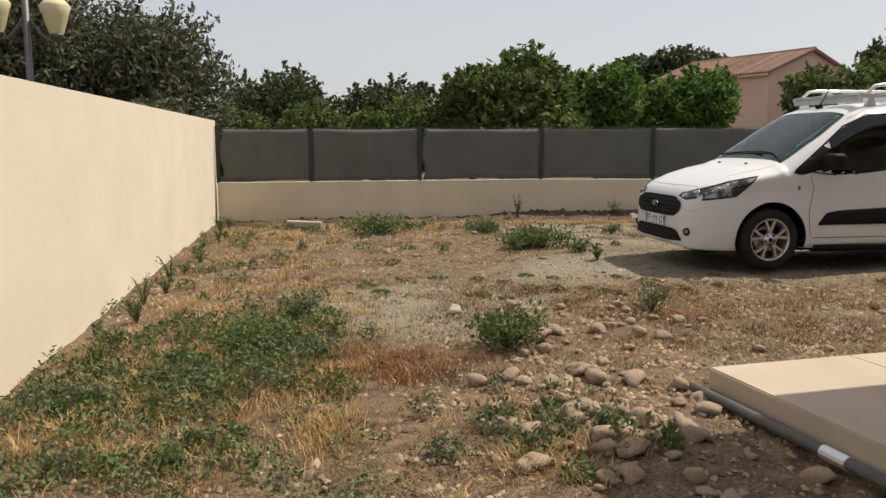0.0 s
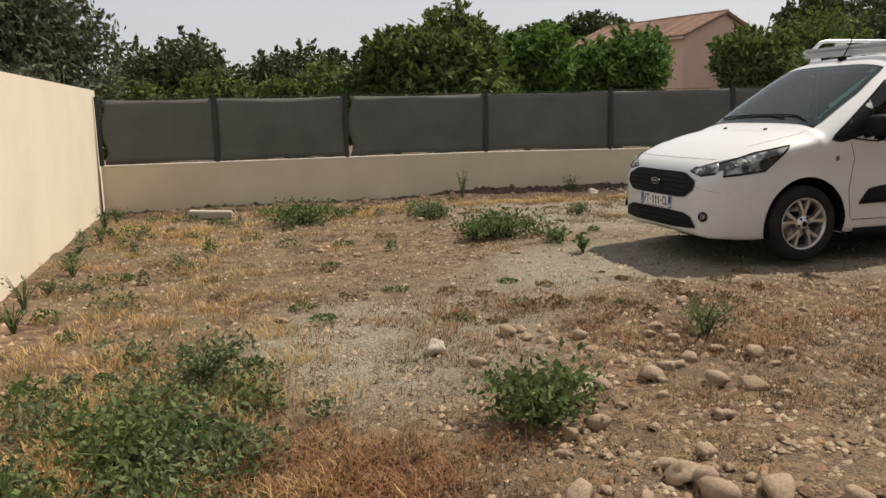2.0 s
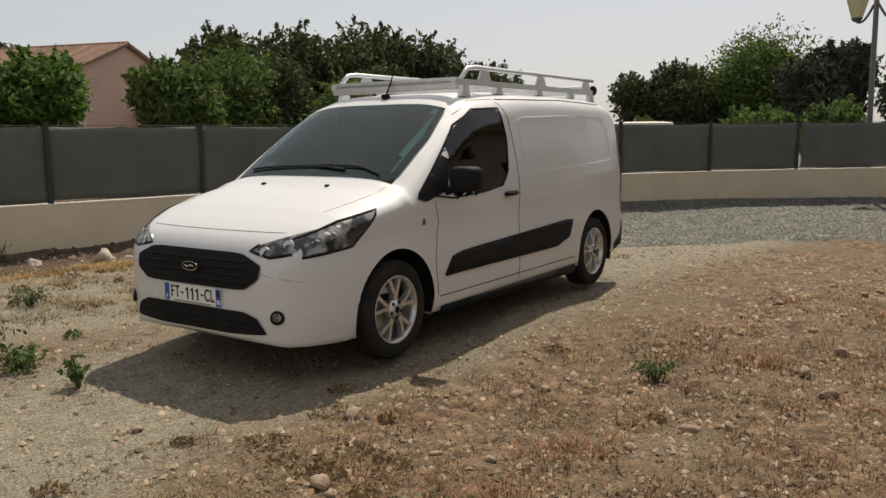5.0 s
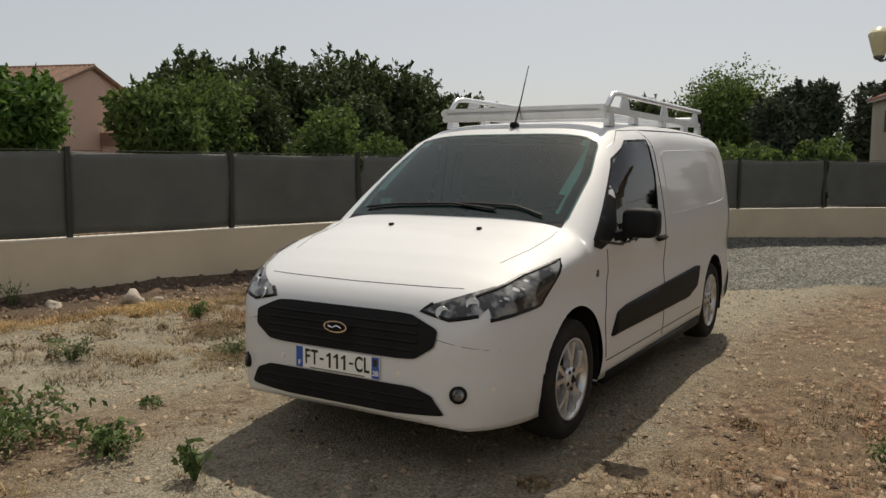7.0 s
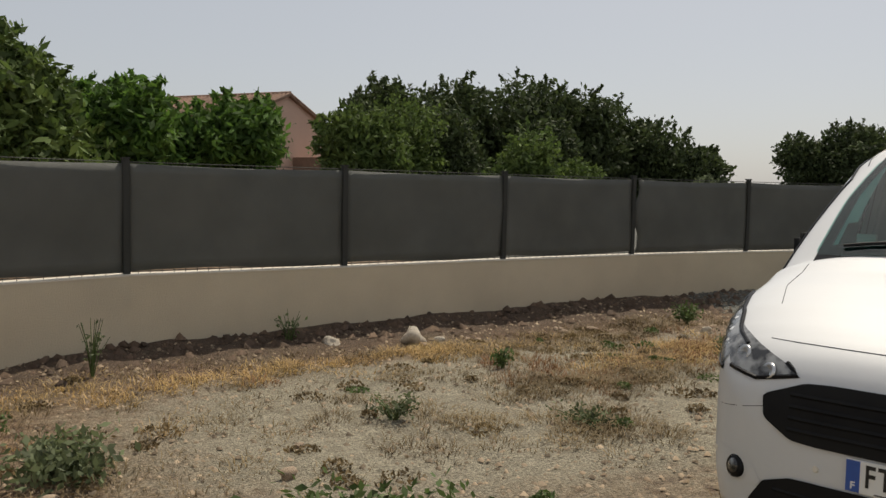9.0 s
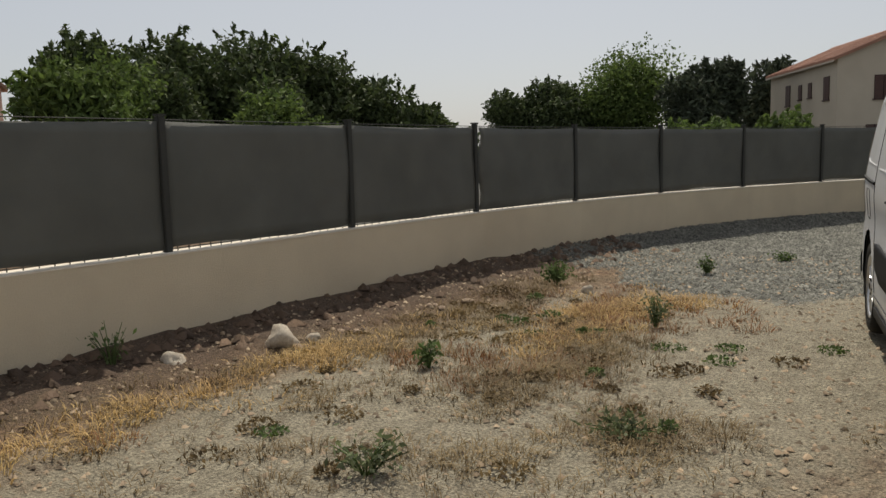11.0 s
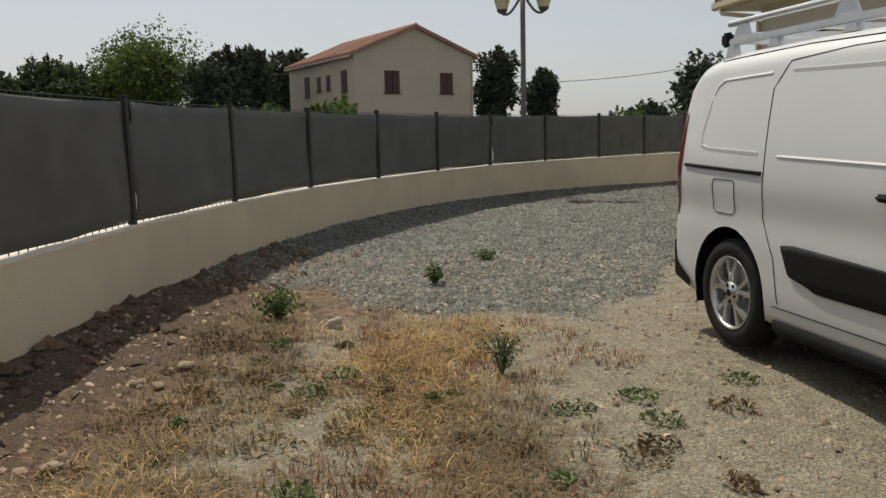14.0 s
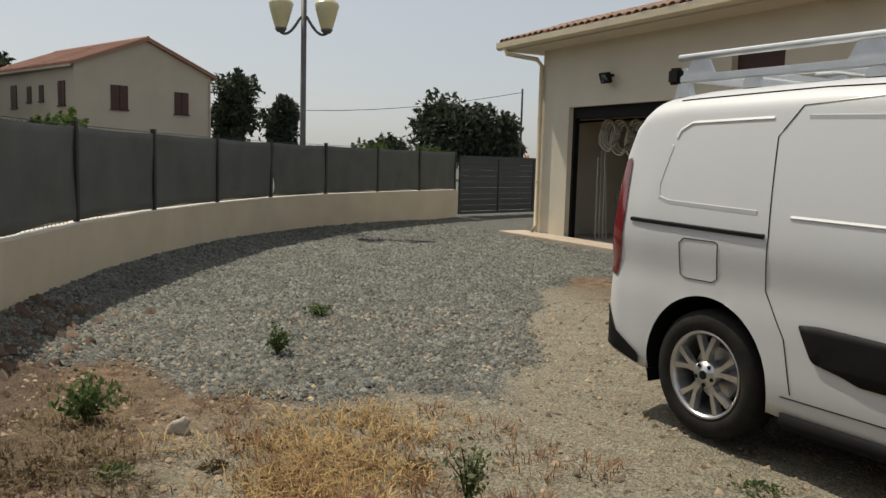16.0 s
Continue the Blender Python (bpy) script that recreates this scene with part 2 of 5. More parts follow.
def inside(poly, x, y):
    """Which of the points lie inside an outline."""
    res = np.zeros(np.shape(x), bool)
    for (xa, ya), (xb, yb) in zip(poly, poly[1:] + poly[:1]):
        c = ((ya > y) != (yb > y)) & (x < (xb - xa) * (y - ya) / (yb - ya + 1e-12) + xa)
        res ^= c
    return res


# ---- ground ----
def wave(x, y):
    """Gentle unevenness of the yard."""
    return (0.018 * np.sin(1.7 * x + 0.6 * y) * np.sin(1.1 * y - 0.5 * x + 1) + 0.012 * np.sin(4.3 * x + 1.3) * np.sin(3.7 * y + 0.4 * x)
            + 0.006 * np.sin(9.1 * x + 2 * y) * np.sin(8.3 * y - 3 * x)) - 0.02


GRAVEL_EDGE_Y = [6.0, 9.0, 10.0, 10.9, 11.4, 11.9, 12.3, 13.0, 13.7, 14.4, 15.6]
GRAVEL_EDGE_X = [11.8, 11.5, 10.9, 9.2, 7.9, 7.1, 6.9, 7.2, 7.7, 8.2, 8.6]


def gravel_at(x, y):
    """1 on the grey gravel, 0 on the bare soil, soft between."""
    e = np.interp(y, GRAVEL_EDGE_Y, GRAVEL_EDGE_X) + 0.22 * np.sin(3.1 * y + x) + 0.12 * np.sin(7.7 * y)
    return np.clip((x - e) / 0.5 + 0.5, 0, 1)


def dust_at(x, y):
    """1 on the pale trodden dust: the drive past the van and the bare patch before it."""
    d1 = np.exp(-(((x + 0.0) / 1.1) ** 2 + ((y - 6.9) / 1.3) ** 2))
    s = np.interp(x, [-4, 0, 2, 4, 7, 12], [8.0, 8.6, 9.4, 9.6, 10.4, 10.8])
    d2 = np.exp(-((y - s) / 1.25) ** 2) * np.clip((x - 0.2) / 1.2, 0, 1)
    d3 = np.exp(-(((x - 3.8) / 3.4) ** 4 + ((y - 12.7) / 1.6) ** 4)) * 0.95
    d4 = np.exp(-(((x - 5.6) / 2.0) ** 2 + ((y - 12.0) / 0.9) ** 2))
    return np.clip(d1 + d2 + d3 + d4, 0, 1)


def ground_material():
    m = bpy.data.materials.new("yard_ground")
    m.use_nodes = True
    n, l = m.node_tree.nodes, m.node_tree.links
    b = n["Principled BSDF"]
    b.inputs["Roughness"].default_value = 0.95
    tc = n.new("ShaderNodeTexCoord")

    def tex(scale, detail=8.0):
        t = n.new("ShaderNodeTexNoise")
        t.inputs["Scale"].default_value, t.inputs["Detail"].default_value = scale, detail
        l.new(tc.outputs["Object"], t.inputs["Vector"])
        return t.outputs["Fac"]

    def ramp(src, lo, hi, a=0.0, c=1.0):
        r = n.new("ShaderNodeMapRange")
        for i, v in enumerate((lo, hi, a, c)):
            r.inputs[i + 1].default_value = v
        l.new(src, r.inputs[0])
        return r.outputs[0]

    def mix(f, a, c):
        x = n.new("ShaderNodeMix")
        x.data_type = "RGBA"
        for key, v in (("Factor", f), ("A", a), ("B", c)):
            if isinstance(v, tuple):
                x.inputs[key].default_value = (*v, 1)
            else:
                l.new(v, x.inputs[key])
        return x.outputs["Result"]

    def attr(name):
        a = n.new("ShaderNodeAttribute")
        a.attribute_name = name
        return a.outputs["Fac"]

    def soften(f, noise_out, amount):
        a = n.new("ShaderNodeMath")
        a.operation = "MULTIPLY_ADD"
        l.new(noise_out, a.inputs[0])
        a.inputs[1].default_value, a.inputs[2].default_value = amount, -amount / 2
        c = n.new("ShaderNodeMath")
        c.operation = "ADD"
        l.new(a.outputs[0], c.inputs[0])
        l.new(f, c.inputs[1])
        return ramp(c.outputs[0], 0.3, 0.7)

    fine, mid, broad = tex(60), tex(9), tex(1.1)
    soil = mix(ramp(mid, 0.38, 0.62), (0.085, 0.046, 0.025), (0.26, 0.165, 0.095))
    soil = mix(ramp(broad, 0.4, 0.65), soil, (0.165, 0.12, 0.072))
    dust = mix(ramp(mid, 0.3, 0.7), (0.29, 0.26, 0.19), (0.20, 0.172, 0.122))
    stone = mix(ramp(fine, 0.35, 0.65), (0.05, 0.05, 0.044), (0.17, 0.167, 0.147))
    dark = mix(ramp(mid, 0.3, 0.7), (0.07, 0.046, 0.03), (0.11, 0.072, 0.047))
    col = mix(soften(attr("dust"), mid, 0.9), soil, dust)
    col = mix(soften(attr("bank"), mid, 0.6), col, dark)
    col = mix(soften(attr("gravel"), mid, 0.7), col, stone)
    h = n.new("ShaderNodeHueSaturation")
    l.new(ramp(fine, 0.32, 0.68, 0.5, 1.5), h.inputs["Value"])
    l.new(col, h.inputs["Color"])
    l.new(h.outputs[0], b.inputs["Base Color"])
    bp = n.new("ShaderNodeBump")
    bp.inputs["Strength"].default_value, bp.inputs["Distance"].default_value = 0.9, 0.03
    l.new(tex(85, 10), bp.inputs["Height"])
    l.new(bp.outputs[0], b.inputs["Normal"])
    return m


# wall line along the posts, from the corner to the gate
POSTS = [(-4.30, 14.00), (-2.74, 14.38), (-0.86, 14.85), (1.34, 15.40), (3.36, 15.36), (5.36, 15.40), (7.36, 15.35), (9.35, 15.13), (11.31, 14.74),
         (13.20, 14.10), (15.04, 13.30), (16.80, 12.37), (18.41, 11.18), (19.80, 9.85), (20.95, 8.60), (22.0, 7.40)]
PX, PY = np.array([p[0] for p in POSTS]), np.array([p[1] for p in POSTS])


def build_ground():
    xs = np.concatenate([[-3000, -800, -200, -60, -25, -14, -9], np.arange(-6, 25.01, 0.13), [28, 35, 50, 90, 250, 900, 3000]])
    ys = np.concatenate([[-3000, -800, -200, -60, -25, -12, -7], np.arange(-4, 17.01, 0.13), [19, 23, 30, 45, 80, 250, 900, 3000]])
    X, Y = np.meshgrid(xs, ys)
    near = (X >= -6) & (X <= 25) & (Y >= -4) & (Y <= 17)
    gr = gravel_at(X, Y)
    wall_y = np.interp(X, PX, PY)
    gap = wall_y - Y
    slope_fix = np.interp(X, [-4.5, 9, 12, 15, 18, 22], [1.0, 1.0, 0.95, 0.9, 0.8, 0.7])
    gap = gap * slope_fix
    rim = np.clip(1 - (gap - 0.1) / 0.9, 0, 1) * (X > -4.5) * (X < 21) * (gap > -0.6)
    foot = np.clip(1 - (gap - 0.1) / 1.35, 0, 1) * (X > -4.5) * (X < 21) * (gap > -0.6)
    bank = foot * np.clip((9.5 - X) / 1.5, 0, 1)
    rise = np.interp(X, [-4, 0, 3, 7, 14, 18, 21], [0.02, 0.05, 0.15, 0.17, 0.15, 0.08, 0.0])
    Z = np.where(near, wave(X, Y) * (1 - 0.5 * gr) + rise * rim ** 1.5, -0.02)
    Z += np.where(near, rng.normal(0, 0.006, X.shape), 0)
    ny, nx = X.shape
    idx = np.arange(nx * ny).reshape(ny, nx)
    faces = np.stack([idx[:-1, :-1], idx[:-1, 1:], idx[1:, 1:], idx[1:, :-1]], -1).reshape(-1, 4)
    ob = array_mesh("ground", np.stack([X, Y, Z], -1).reshape(-1, 3), faces, ground_material(), smooth=True)
    for key, val in (("gravel", gr), ("dust", dust_at(X, Y)), ("bank", bank)):
        ob.data.attributes.new(key, "FLOAT", "POINT").data.foreach_set("value", val.astype(np.float32).ravel())
    return tagged(ob, "uneven dry soil yard with trodden dust and grey gravel drive", "ground", kind="structure")


ground = build_ground()


# ---- walls and fence ----
def strip_wall(name, pts, half, z0, z1, material, offset=0.0):
    """A wall of even thickness along a line of points."""
    n = len(pts)
    side = []
    for i in range(n):
        a, b = Vector(pts[max(i - 1, 0)]), Vector(pts[min(i + 1, n - 1)])
        d = (b - a).normalized()
        side.append(Vector((-d.y, d.x)))
    v, f = [], []
    for p, s in zip(pts, side):
        for o, z in ((-half, z0), (half, z0), (half, z1), (-half, z1)):
            q = Vector(p) + s * (o + offset)
            v.append((q.x, q.y, z))
    for i in range(n - 1):
        a, b = 4 * i, 4 * i + 4
        for k in range(4):
            f.append((a + k, a + (k + 1) % 4, b + (k + 1) % 4, b + k))
    f += [(3, 2, 1, 0), (4 * n - 4, 4 * n - 3, 4 * n - 2, 4 * n - 1)]
    return raw(name, v, f, material)


WALL_TOP, FENCE_TOP = 0.66, 1.60
tagged(strip_wall("wall_back", POSTS, 0.10, -0.3, WALL_TOP, RENDER_LOW), "low beige rendered wall under the screen fence", "wall", kind="structure")
tagged(strip_wall("wall_coping", POSTS, 0.104, WALL_TOP + 0.001, WALL_TOP + 0.012, COPING), "pale mortar top of the low wall", "coping", kind="structure")
a, b = Vector((-4.40, 14.22)), Vector((-0.1, -3.9))
tagged(strip_wall("wall_left", [a, b], 0.10, -0.3, 1.745, RENDER, offset=-0.10), "tall cream rendered boundary wall, sunlit", "wall", kind="structure")


def build_fence():
    fence = empty("screen_fence", None, "dark grey mesh screen fence with metal posts on the low wall", "fence")
    for i, (x, y) in enumerate(POSTS):
        bm = box(-0.03, 0.03, -0.025, 0.025, WALL_TOP + 0.008, FENCE_TOP + 0.035, 0.006)
        box(-0.034, 0.034, -0.029, 0.029, FENCE_TOP + 0.035, FENCE_TOP + 0.05, 0.0, None, bm)
        ob = part("post", bm, POST, fence)
        j = min(i, len(POSTS) - 2)
        d = Vector(POSTS[j + 1]) - Vector(POSTS[j])
        ob.matrix_basis = pose(x, y, 0, 0, 0, math.degrees(math.atan2(d.y, d.x)))
    for i, (p, q) in enumerate(zip(POSTS, POSTS[1:])):
        p, q = Vector(p), Vector(q)
        d = (q - p).normalized()
        length = (q - p).length
        s = Vector((d.y, -d.x))                        # yard side
        torn = i in (0, 2, 6, 11)
        nx, nz = 22, 10
        v = []
        for a in range(nx + 1):
            for c in range(nz + 1):
                u, w = a / nx, c / nz
                gap0 = 0.09 * (1 + math.sin(9 * w)) if torn else 0.0
                t = gap0 * 0.55 + u * (length - gap0 * 0.55)
                bulge = 0.012 * math.sin(7 * u + i) * math.sin(5 * w + 2 * i) + 0.008 * math.sin(23 * u + 3 * i) * (1 - w)
                sag = 0.016 * math.sin(math.pi * u) * (w > 0.95) + 0.012 * math.sin(6 * u + i) * (w < 0.05)
                g = p + d * t + s * (0.004 + bulge)
                v.append((g.x, g.y, WALL_TOP + 0.035 + w * (FENCE_TOP - WALL_TOP - 0.035) - sag))
        f = [(a * (nz + 1) + c, (a + 1) * (nz + 1) + c, (a + 1) * (nz + 1) + c + 1, a * (nz + 1) + c + 1) for a in range(nx) for c in range(nz)]
        panel = raw("screen_panel", v, f, MESH_CLOTH, fence, smooth=True)
        sol = panel.modifiers.new("thick", "SOLIDIFY")
        sol.thickness = 0.004
        bm = bmesh.new()
        o = p - s * 0.02
        for z in (WALL_TOP + 0.03, FENCE_TOP + 0.012):
            tube([(o.x, o.y, z), ((o + d * length).x, (o + d * length).y, z)], 0.004, 5, bm)
        for k in range(1, int(length / 0.1)):
            e = o + d * 0.1 * k
            box(e.x - 0.003, e.x + 0.003, e.y - 0.003, e.y + 0.003, WALL_TOP + 0.012, FENCE_TOP, 0, None, bm)
        tagged(part("wire_panel", bm, POST, fence), kind="stuff")


build_fence()


# ---- sliding gate ----
def build_gate():
    gate = empty("sliding_gate", pose(22.03, 7.30, 0, 0, 0, -62), "dark grey slatted metal driveway gate, closed", "gate")
    for x in (0.04, 1.5, 2.95, 4.4):
        part("upright", box(x, x + 0.07, -0.03, 0.03, 0.05, 1.52, 0.006), GATE_GREY, gate)
    for z in (0.05, 1.45):
        part("rail", box(0.12, 4.4, -0.026, 0.026, z, z + 0.07, 0.005), GATE_GREY, gate)
    for k in range(3):
        for i in range(9):
            x = 0.115 + 1.452 * k
            part("slat", box(x, x + 1.38, -0.012, 0.012, 0.13 + 0.148 * i, 0.274 + 0.148 * i, 0.004), GATE_GREY, gate)
    pillar = part("gate_pillar", box(25.35, 25.7, 3.8, 4.15, -0.05, 1.40, 0.01), RENDER)
    tagged(pillar, "cream rendered gate pillar", "pillar")
    cap = part("pillar_cap", box(25.28, 25.77, 3.73, 4.22, 1.40, 1.47, 0.01), COPING, pillar)
    beacon = empty("warning_beacon", pose(25.52, 3.97, 1.47), "small orange gate beacon on the pillar", "beacon")
    part("base", lathe([(0.0, 0.0), (0.06, 0.0), (0.06, 0.04), (0.0, 0.04)], 16), POST, beacon)
    part("lens", lathe([(0.05, 0.04), (0.055, 0.09), (0.04, 0.15), (0.0, 0.16)], 16), ORANGE, beacon, "orange lens", True)


build_gate()


# ---- the van ----
# local axes: x forward from the front axle, y to the van's left, z up
TOP_X = [-3.86, -3.85, -3.83, -3.80, -3.755, -3.70, -3.62, -3.35, -2.6, -1.9, -1.45, -1.15, -0.98, -0.75, -0.45, -0.14, -0.02, 0.2, 0.42, 0.60, 0.70, 0.76, 0.80, 0.835, 0.855, 0.87, 0.88]
TOP_Z = [0.55, 0.80, 1.02, 1.28, 1.54, 1.70, 1.755, 1.78, 1.79, 1.785, 1.77, 1.745, 1.69, 1.555, 1.36, 1.145, 1.10, 1.055, 0.995, 0.93, 0.885, 0.85, 0.815, 0.765, 0.71, 0.62, 0.50]
PLAN_X = [-3.86, -3.84, -3.80, -3.72, -3.5, -3.0, -1.0, 0.0, 0.25, 0.45, 0.60, 0.70, 0.78, 0.83, 0.86, 0.875, 0.88]
PLAN_W = [0.70, 0.78, 0.84, 0.875, 0.895, 0.91, 0.915, 0.91, 0.90, 0.875, 0.835, 0.79, 0.725, 0.65, 0.56, 0.44, 0.34]


def top_z(x):
    return np.interp(x, TOP_X, TOP_Z)


def half_width(x, z):
    """Half the body's width at a place along it and a height."""
    zt = top_z(x)
    w = np.interp(x, PLAN_X, PLAN_W)
    w = w - 0.145 * np.clip((z - 0.98) / 0.80, 0, 1.2) ** 1.35 - 0.03 * np.clip((0.42 - z) / 0.2, 0, 1) ** 2
    w = w - 0.012 * np.exp(-((z - 0.80) / 0.10) ** 2)                 # waist crease
    r = np.interp(x, [-1.9, -1.2, -0.16, -0.12], [0.17, 0.24, 0.24, 0.15])
    u = np.clip((zt - z) / r, 0, 1)
    return w * np.clip(1 - (1 - u) ** 2.6, 0, 1) ** 0.24


def front_x(y, z):
    """How far forward the nose reaches at a side offset and height."""
    lo, hi = np.full(np.shape(y), -0.10), np.full(np.shape(y), 0.8801)
    for _ in range(26):
        mid = (lo + hi) / 2
        ok = (half_width(mid, z) >= np.abs(y)) & (top_z(mid) > z)
        lo, hi = np.where(ok, mid, lo), np.where(ok, hi, mid)
    return lo


def skin_z(x, y):
    """The height of the upper skin over a place."""
    lo, hi = np.full(np.shape(x), 0.5), top_z(x)
    for _ in range(26):
        mid = (lo + hi) / 2
        ok = half_width(x, mid) >= np.abs(y)
        lo, hi = np.where(ok, mid, lo), np.where(ok, hi, mid)
    return lo


def smooth_poly(poly, r=0.2):
    """Cuts an outline's corners, twice."""
    for _ in range(2):
        q = []
        for i, p in enumerate(poly):
            n = poly[(i + 1) % len(poly)]
            q += [(p[0] + r * (n[0] - p[0]), p[1] + r * (n[1] - p[1])), (n[0] - r * (n[0] - p[0]), n[1] - r * (n[1] - p[1]))]
        poly = q
    return poly


def patch(name, poly, kind, material, parent, lift=0.006, depth=0.0, step=0.05, side=1, label="", rounded=0.2):
    """A panel that follows the body. poly: (x, z) on a side, (y, z) on the nose, (x, y) on the upper skin."""
    if rounded:
        poly = smooth_poly(poly, rounded)
    bm = bmesh.new()
    bm.faces.new([bm.verts.new((p[0], p[1], 0)) for p in poly])
    for axis in (0, 1):
        lo, hi = min(p[axis] for p in poly), max(p[axis] for p in poly)
        for k in np.arange(lo + step, hi - 0.2 * step, step):
            no = (1, 0, 0) if axis == 0 else (0, 1, 0)
            bmesh.ops.bisect_plane(bm, geom=bm.verts[:] + bm.edges[:] + bm.faces[:], plane_co=(k * no[0], k * no[1], 0), plane_no=no)
    bmesh.ops.triangulate(bm, faces=[f for f in bm.faces if len(f.verts) > 4])
    co = np.array([v.co[:2] for v in bm.verts])
    a, b = co[:, 0], co[:, 1]
    if kind == "side":
        res = np.stack([a, side * (half_width(a, b) + lift), b], 1)
    elif kind == "front":
        res = np.stack([front_x(a, b) + lift, a, b], 1)
    else:
        res = np.stack([a, b, skin_z(a, b) + lift], 1)
    for v, c in zip(bm.verts, res):
        v.co = c
    bmesh.ops.recalc_face_normals(bm, faces=bm.faces)
    want = {"side": Vector((0, side, 0)), "front": Vector((1, 0, 0)), "top": Vector((0, 0, 1))}[kind]
    if sum((f.normal.dot(want) for f in bm.faces)) < 0:
        bmesh.ops.reverse_faces(bm, faces=bm.faces)
    ob = part(name, bm, material, parent, label, True)
    if depth:
        s = ob.modifiers.new("thick", "SOLIDIFY")
        s.thickness, s.offset = depth, -1.0
    return ob


def seam(name, pts, kind, parent, side=1, width=0.005, material=None, lift=0.001):
    """A thin dark line along the body: the gap round a door or the bonnet."""
    out = []
    for (a, b), (c, d) in zip(pts, pts[1:]):
        n = max(2, int(math.hypot(c - a, d - b) / 0.04))
        out += [(a + (c - a) * k / n, b + (d - b) * k / n) for k in range(n)]
    out.append(pts[-1])
    a, b = np.array([p[0] for p in out]), np.array([p[1] for p in out])
    if kind == "side":
        q = np.stack([a, side * (half_width(a, b) + lift), b], 1)
    elif kind == "front":
        q = np.stack([front_x(a, b) + lift, a, b], 1)
    else:
        q = np.stack([a, b, skin_z(a, b) + lift], 1)
    return part(name, tube([tuple(v) for v in q], width / 2, 5), material or GLOSS_BLACK, parent)


GREENHOUSE = [(-0.62, 1.00), (-0.24, 1.05), (-0.52, 1.27), (-0.82, 1.50), (-1.08, 1.615), (-1.42, 1.63), (-1.45, 1.40), (-1.40, 1.15), (-1.30, 1.05), (-1.05, 1.02)]


def build_wheel(parent, x, y, side):
    wheel = new("wheel")
    wheel.parent = parent
    wheel.matrix_basis = pose(x, y, 0.325, 0, 0, 0 if side > 0 else 180)
    # outer face looks along +y of the wheel
    tyre = lathe([(0.205, -0.19), (0.29, -0.20), (0.318, -0.185), (0.325, -0.15), (0.325, -0.06), (0.318, -0.02), (0.295, 0.002), (0.25, 0.004), (0.222, -0.006), (0.212, -0.02)], 56, axis="Y")
    part("tyre", tyre, RUBBER, wheel, smooth=True)
    part("rim", lathe([(0.212, -0.17), (0.205, -0.05), (0.214, -0.012), (0.222, -0.004), (0.216, 0.0), (0.205, -0.01), (0.195, -0.05), (0.19, -0.16)], 56, axis="Y"), ALLOY, wheel, smooth=True)
    part("brake_disc", lathe([(0.0, -0.10), (0.135, -0.10), (0.14, -0.11), (0.14, -0.13), (0.0, -0.13)], 36, axis="Y"), ALLOY, wheel)
    part("wheel_back", lathe([(0.0, -0.165), (0.19, -0.165), (0.192, -0.175), (0.0, -0.176)], 36, axis="Y"), BLACK, wheel)
    for k in range(5):
        for d in (-0.13, 0.13):
            a0, a1 = 2 * math.pi * k / 5 + d * 0.5 + 0.3, 2 * math.pi * k / 5 + d * 1.9 + 0.3
            bm = bmesh.new()
            ring = []
            for r, a, wd, y0 in ((0.045, a0, 0.020, -0.012), (0.11, (a0 * 2 + a1) / 3, 0.016, -0.008), (0.20, a1, 0.021, -0.012)):
                t = Vector((math.cos(a), 0, math.sin(a)))
                n = Vector((-t.z, 0, t.x))
                c = t * r
                ring.append([bm.verts.new(c + n * wd + Vector((0, y0 - 0.035, 0))), bm.verts.new(c + n * wd * 0.7 + Vector((0, y0, 0))),
                             bm.verts.new(c - n * wd * 0.7 + Vector((0, y0, 0))), bm.verts.new(c - n * wd + Vector((0, y0 - 0.035, 0)))])
            for q, s in zip(ring, ring[1:]):
                for i in range(4):
                    bm.faces.new((q[i], q[(i + 1) % 4], s[(i + 1) % 4], s[i]))
            bm.faces.new(ring[0]), bm.faces.new(ring[-1])
            bmesh.ops.recalc_face_normals(bm, faces=bm.faces)
            part("spoke", bm, ALLOY, wheel)
        a = 2 * math.pi * k / 5 + 0.3 + math.pi / 5
        nut = lathe([(0.0, 0.0), (0.011, 0.0), (0.011, -0.03), (0.0, -0.03)], 8, axis="Y")
        bmesh.ops.translate(nut, vec=(0.052 * math.cos(a), -0.004, 0.052 * math.sin(a)), verts=nut.verts)
        part("wheel_nut", nut, BLACK, wheel)
    part("hub", lathe([(0.0, 0.0), (0.026, -0.001), (0.03, -0.006), (0.066, -0.010), (0.07, -0.05), (0.0, -0.05)], 24, axis="Y"), ALLOY, wheel, smooth=True)
    part("hub_cap", lathe([(0.0, 0.003), (0.022, 0.002), (0.024, -0.004), (0.0, -0.004)], 20, axis="Y"), BLACK, wheel)
    return wheel


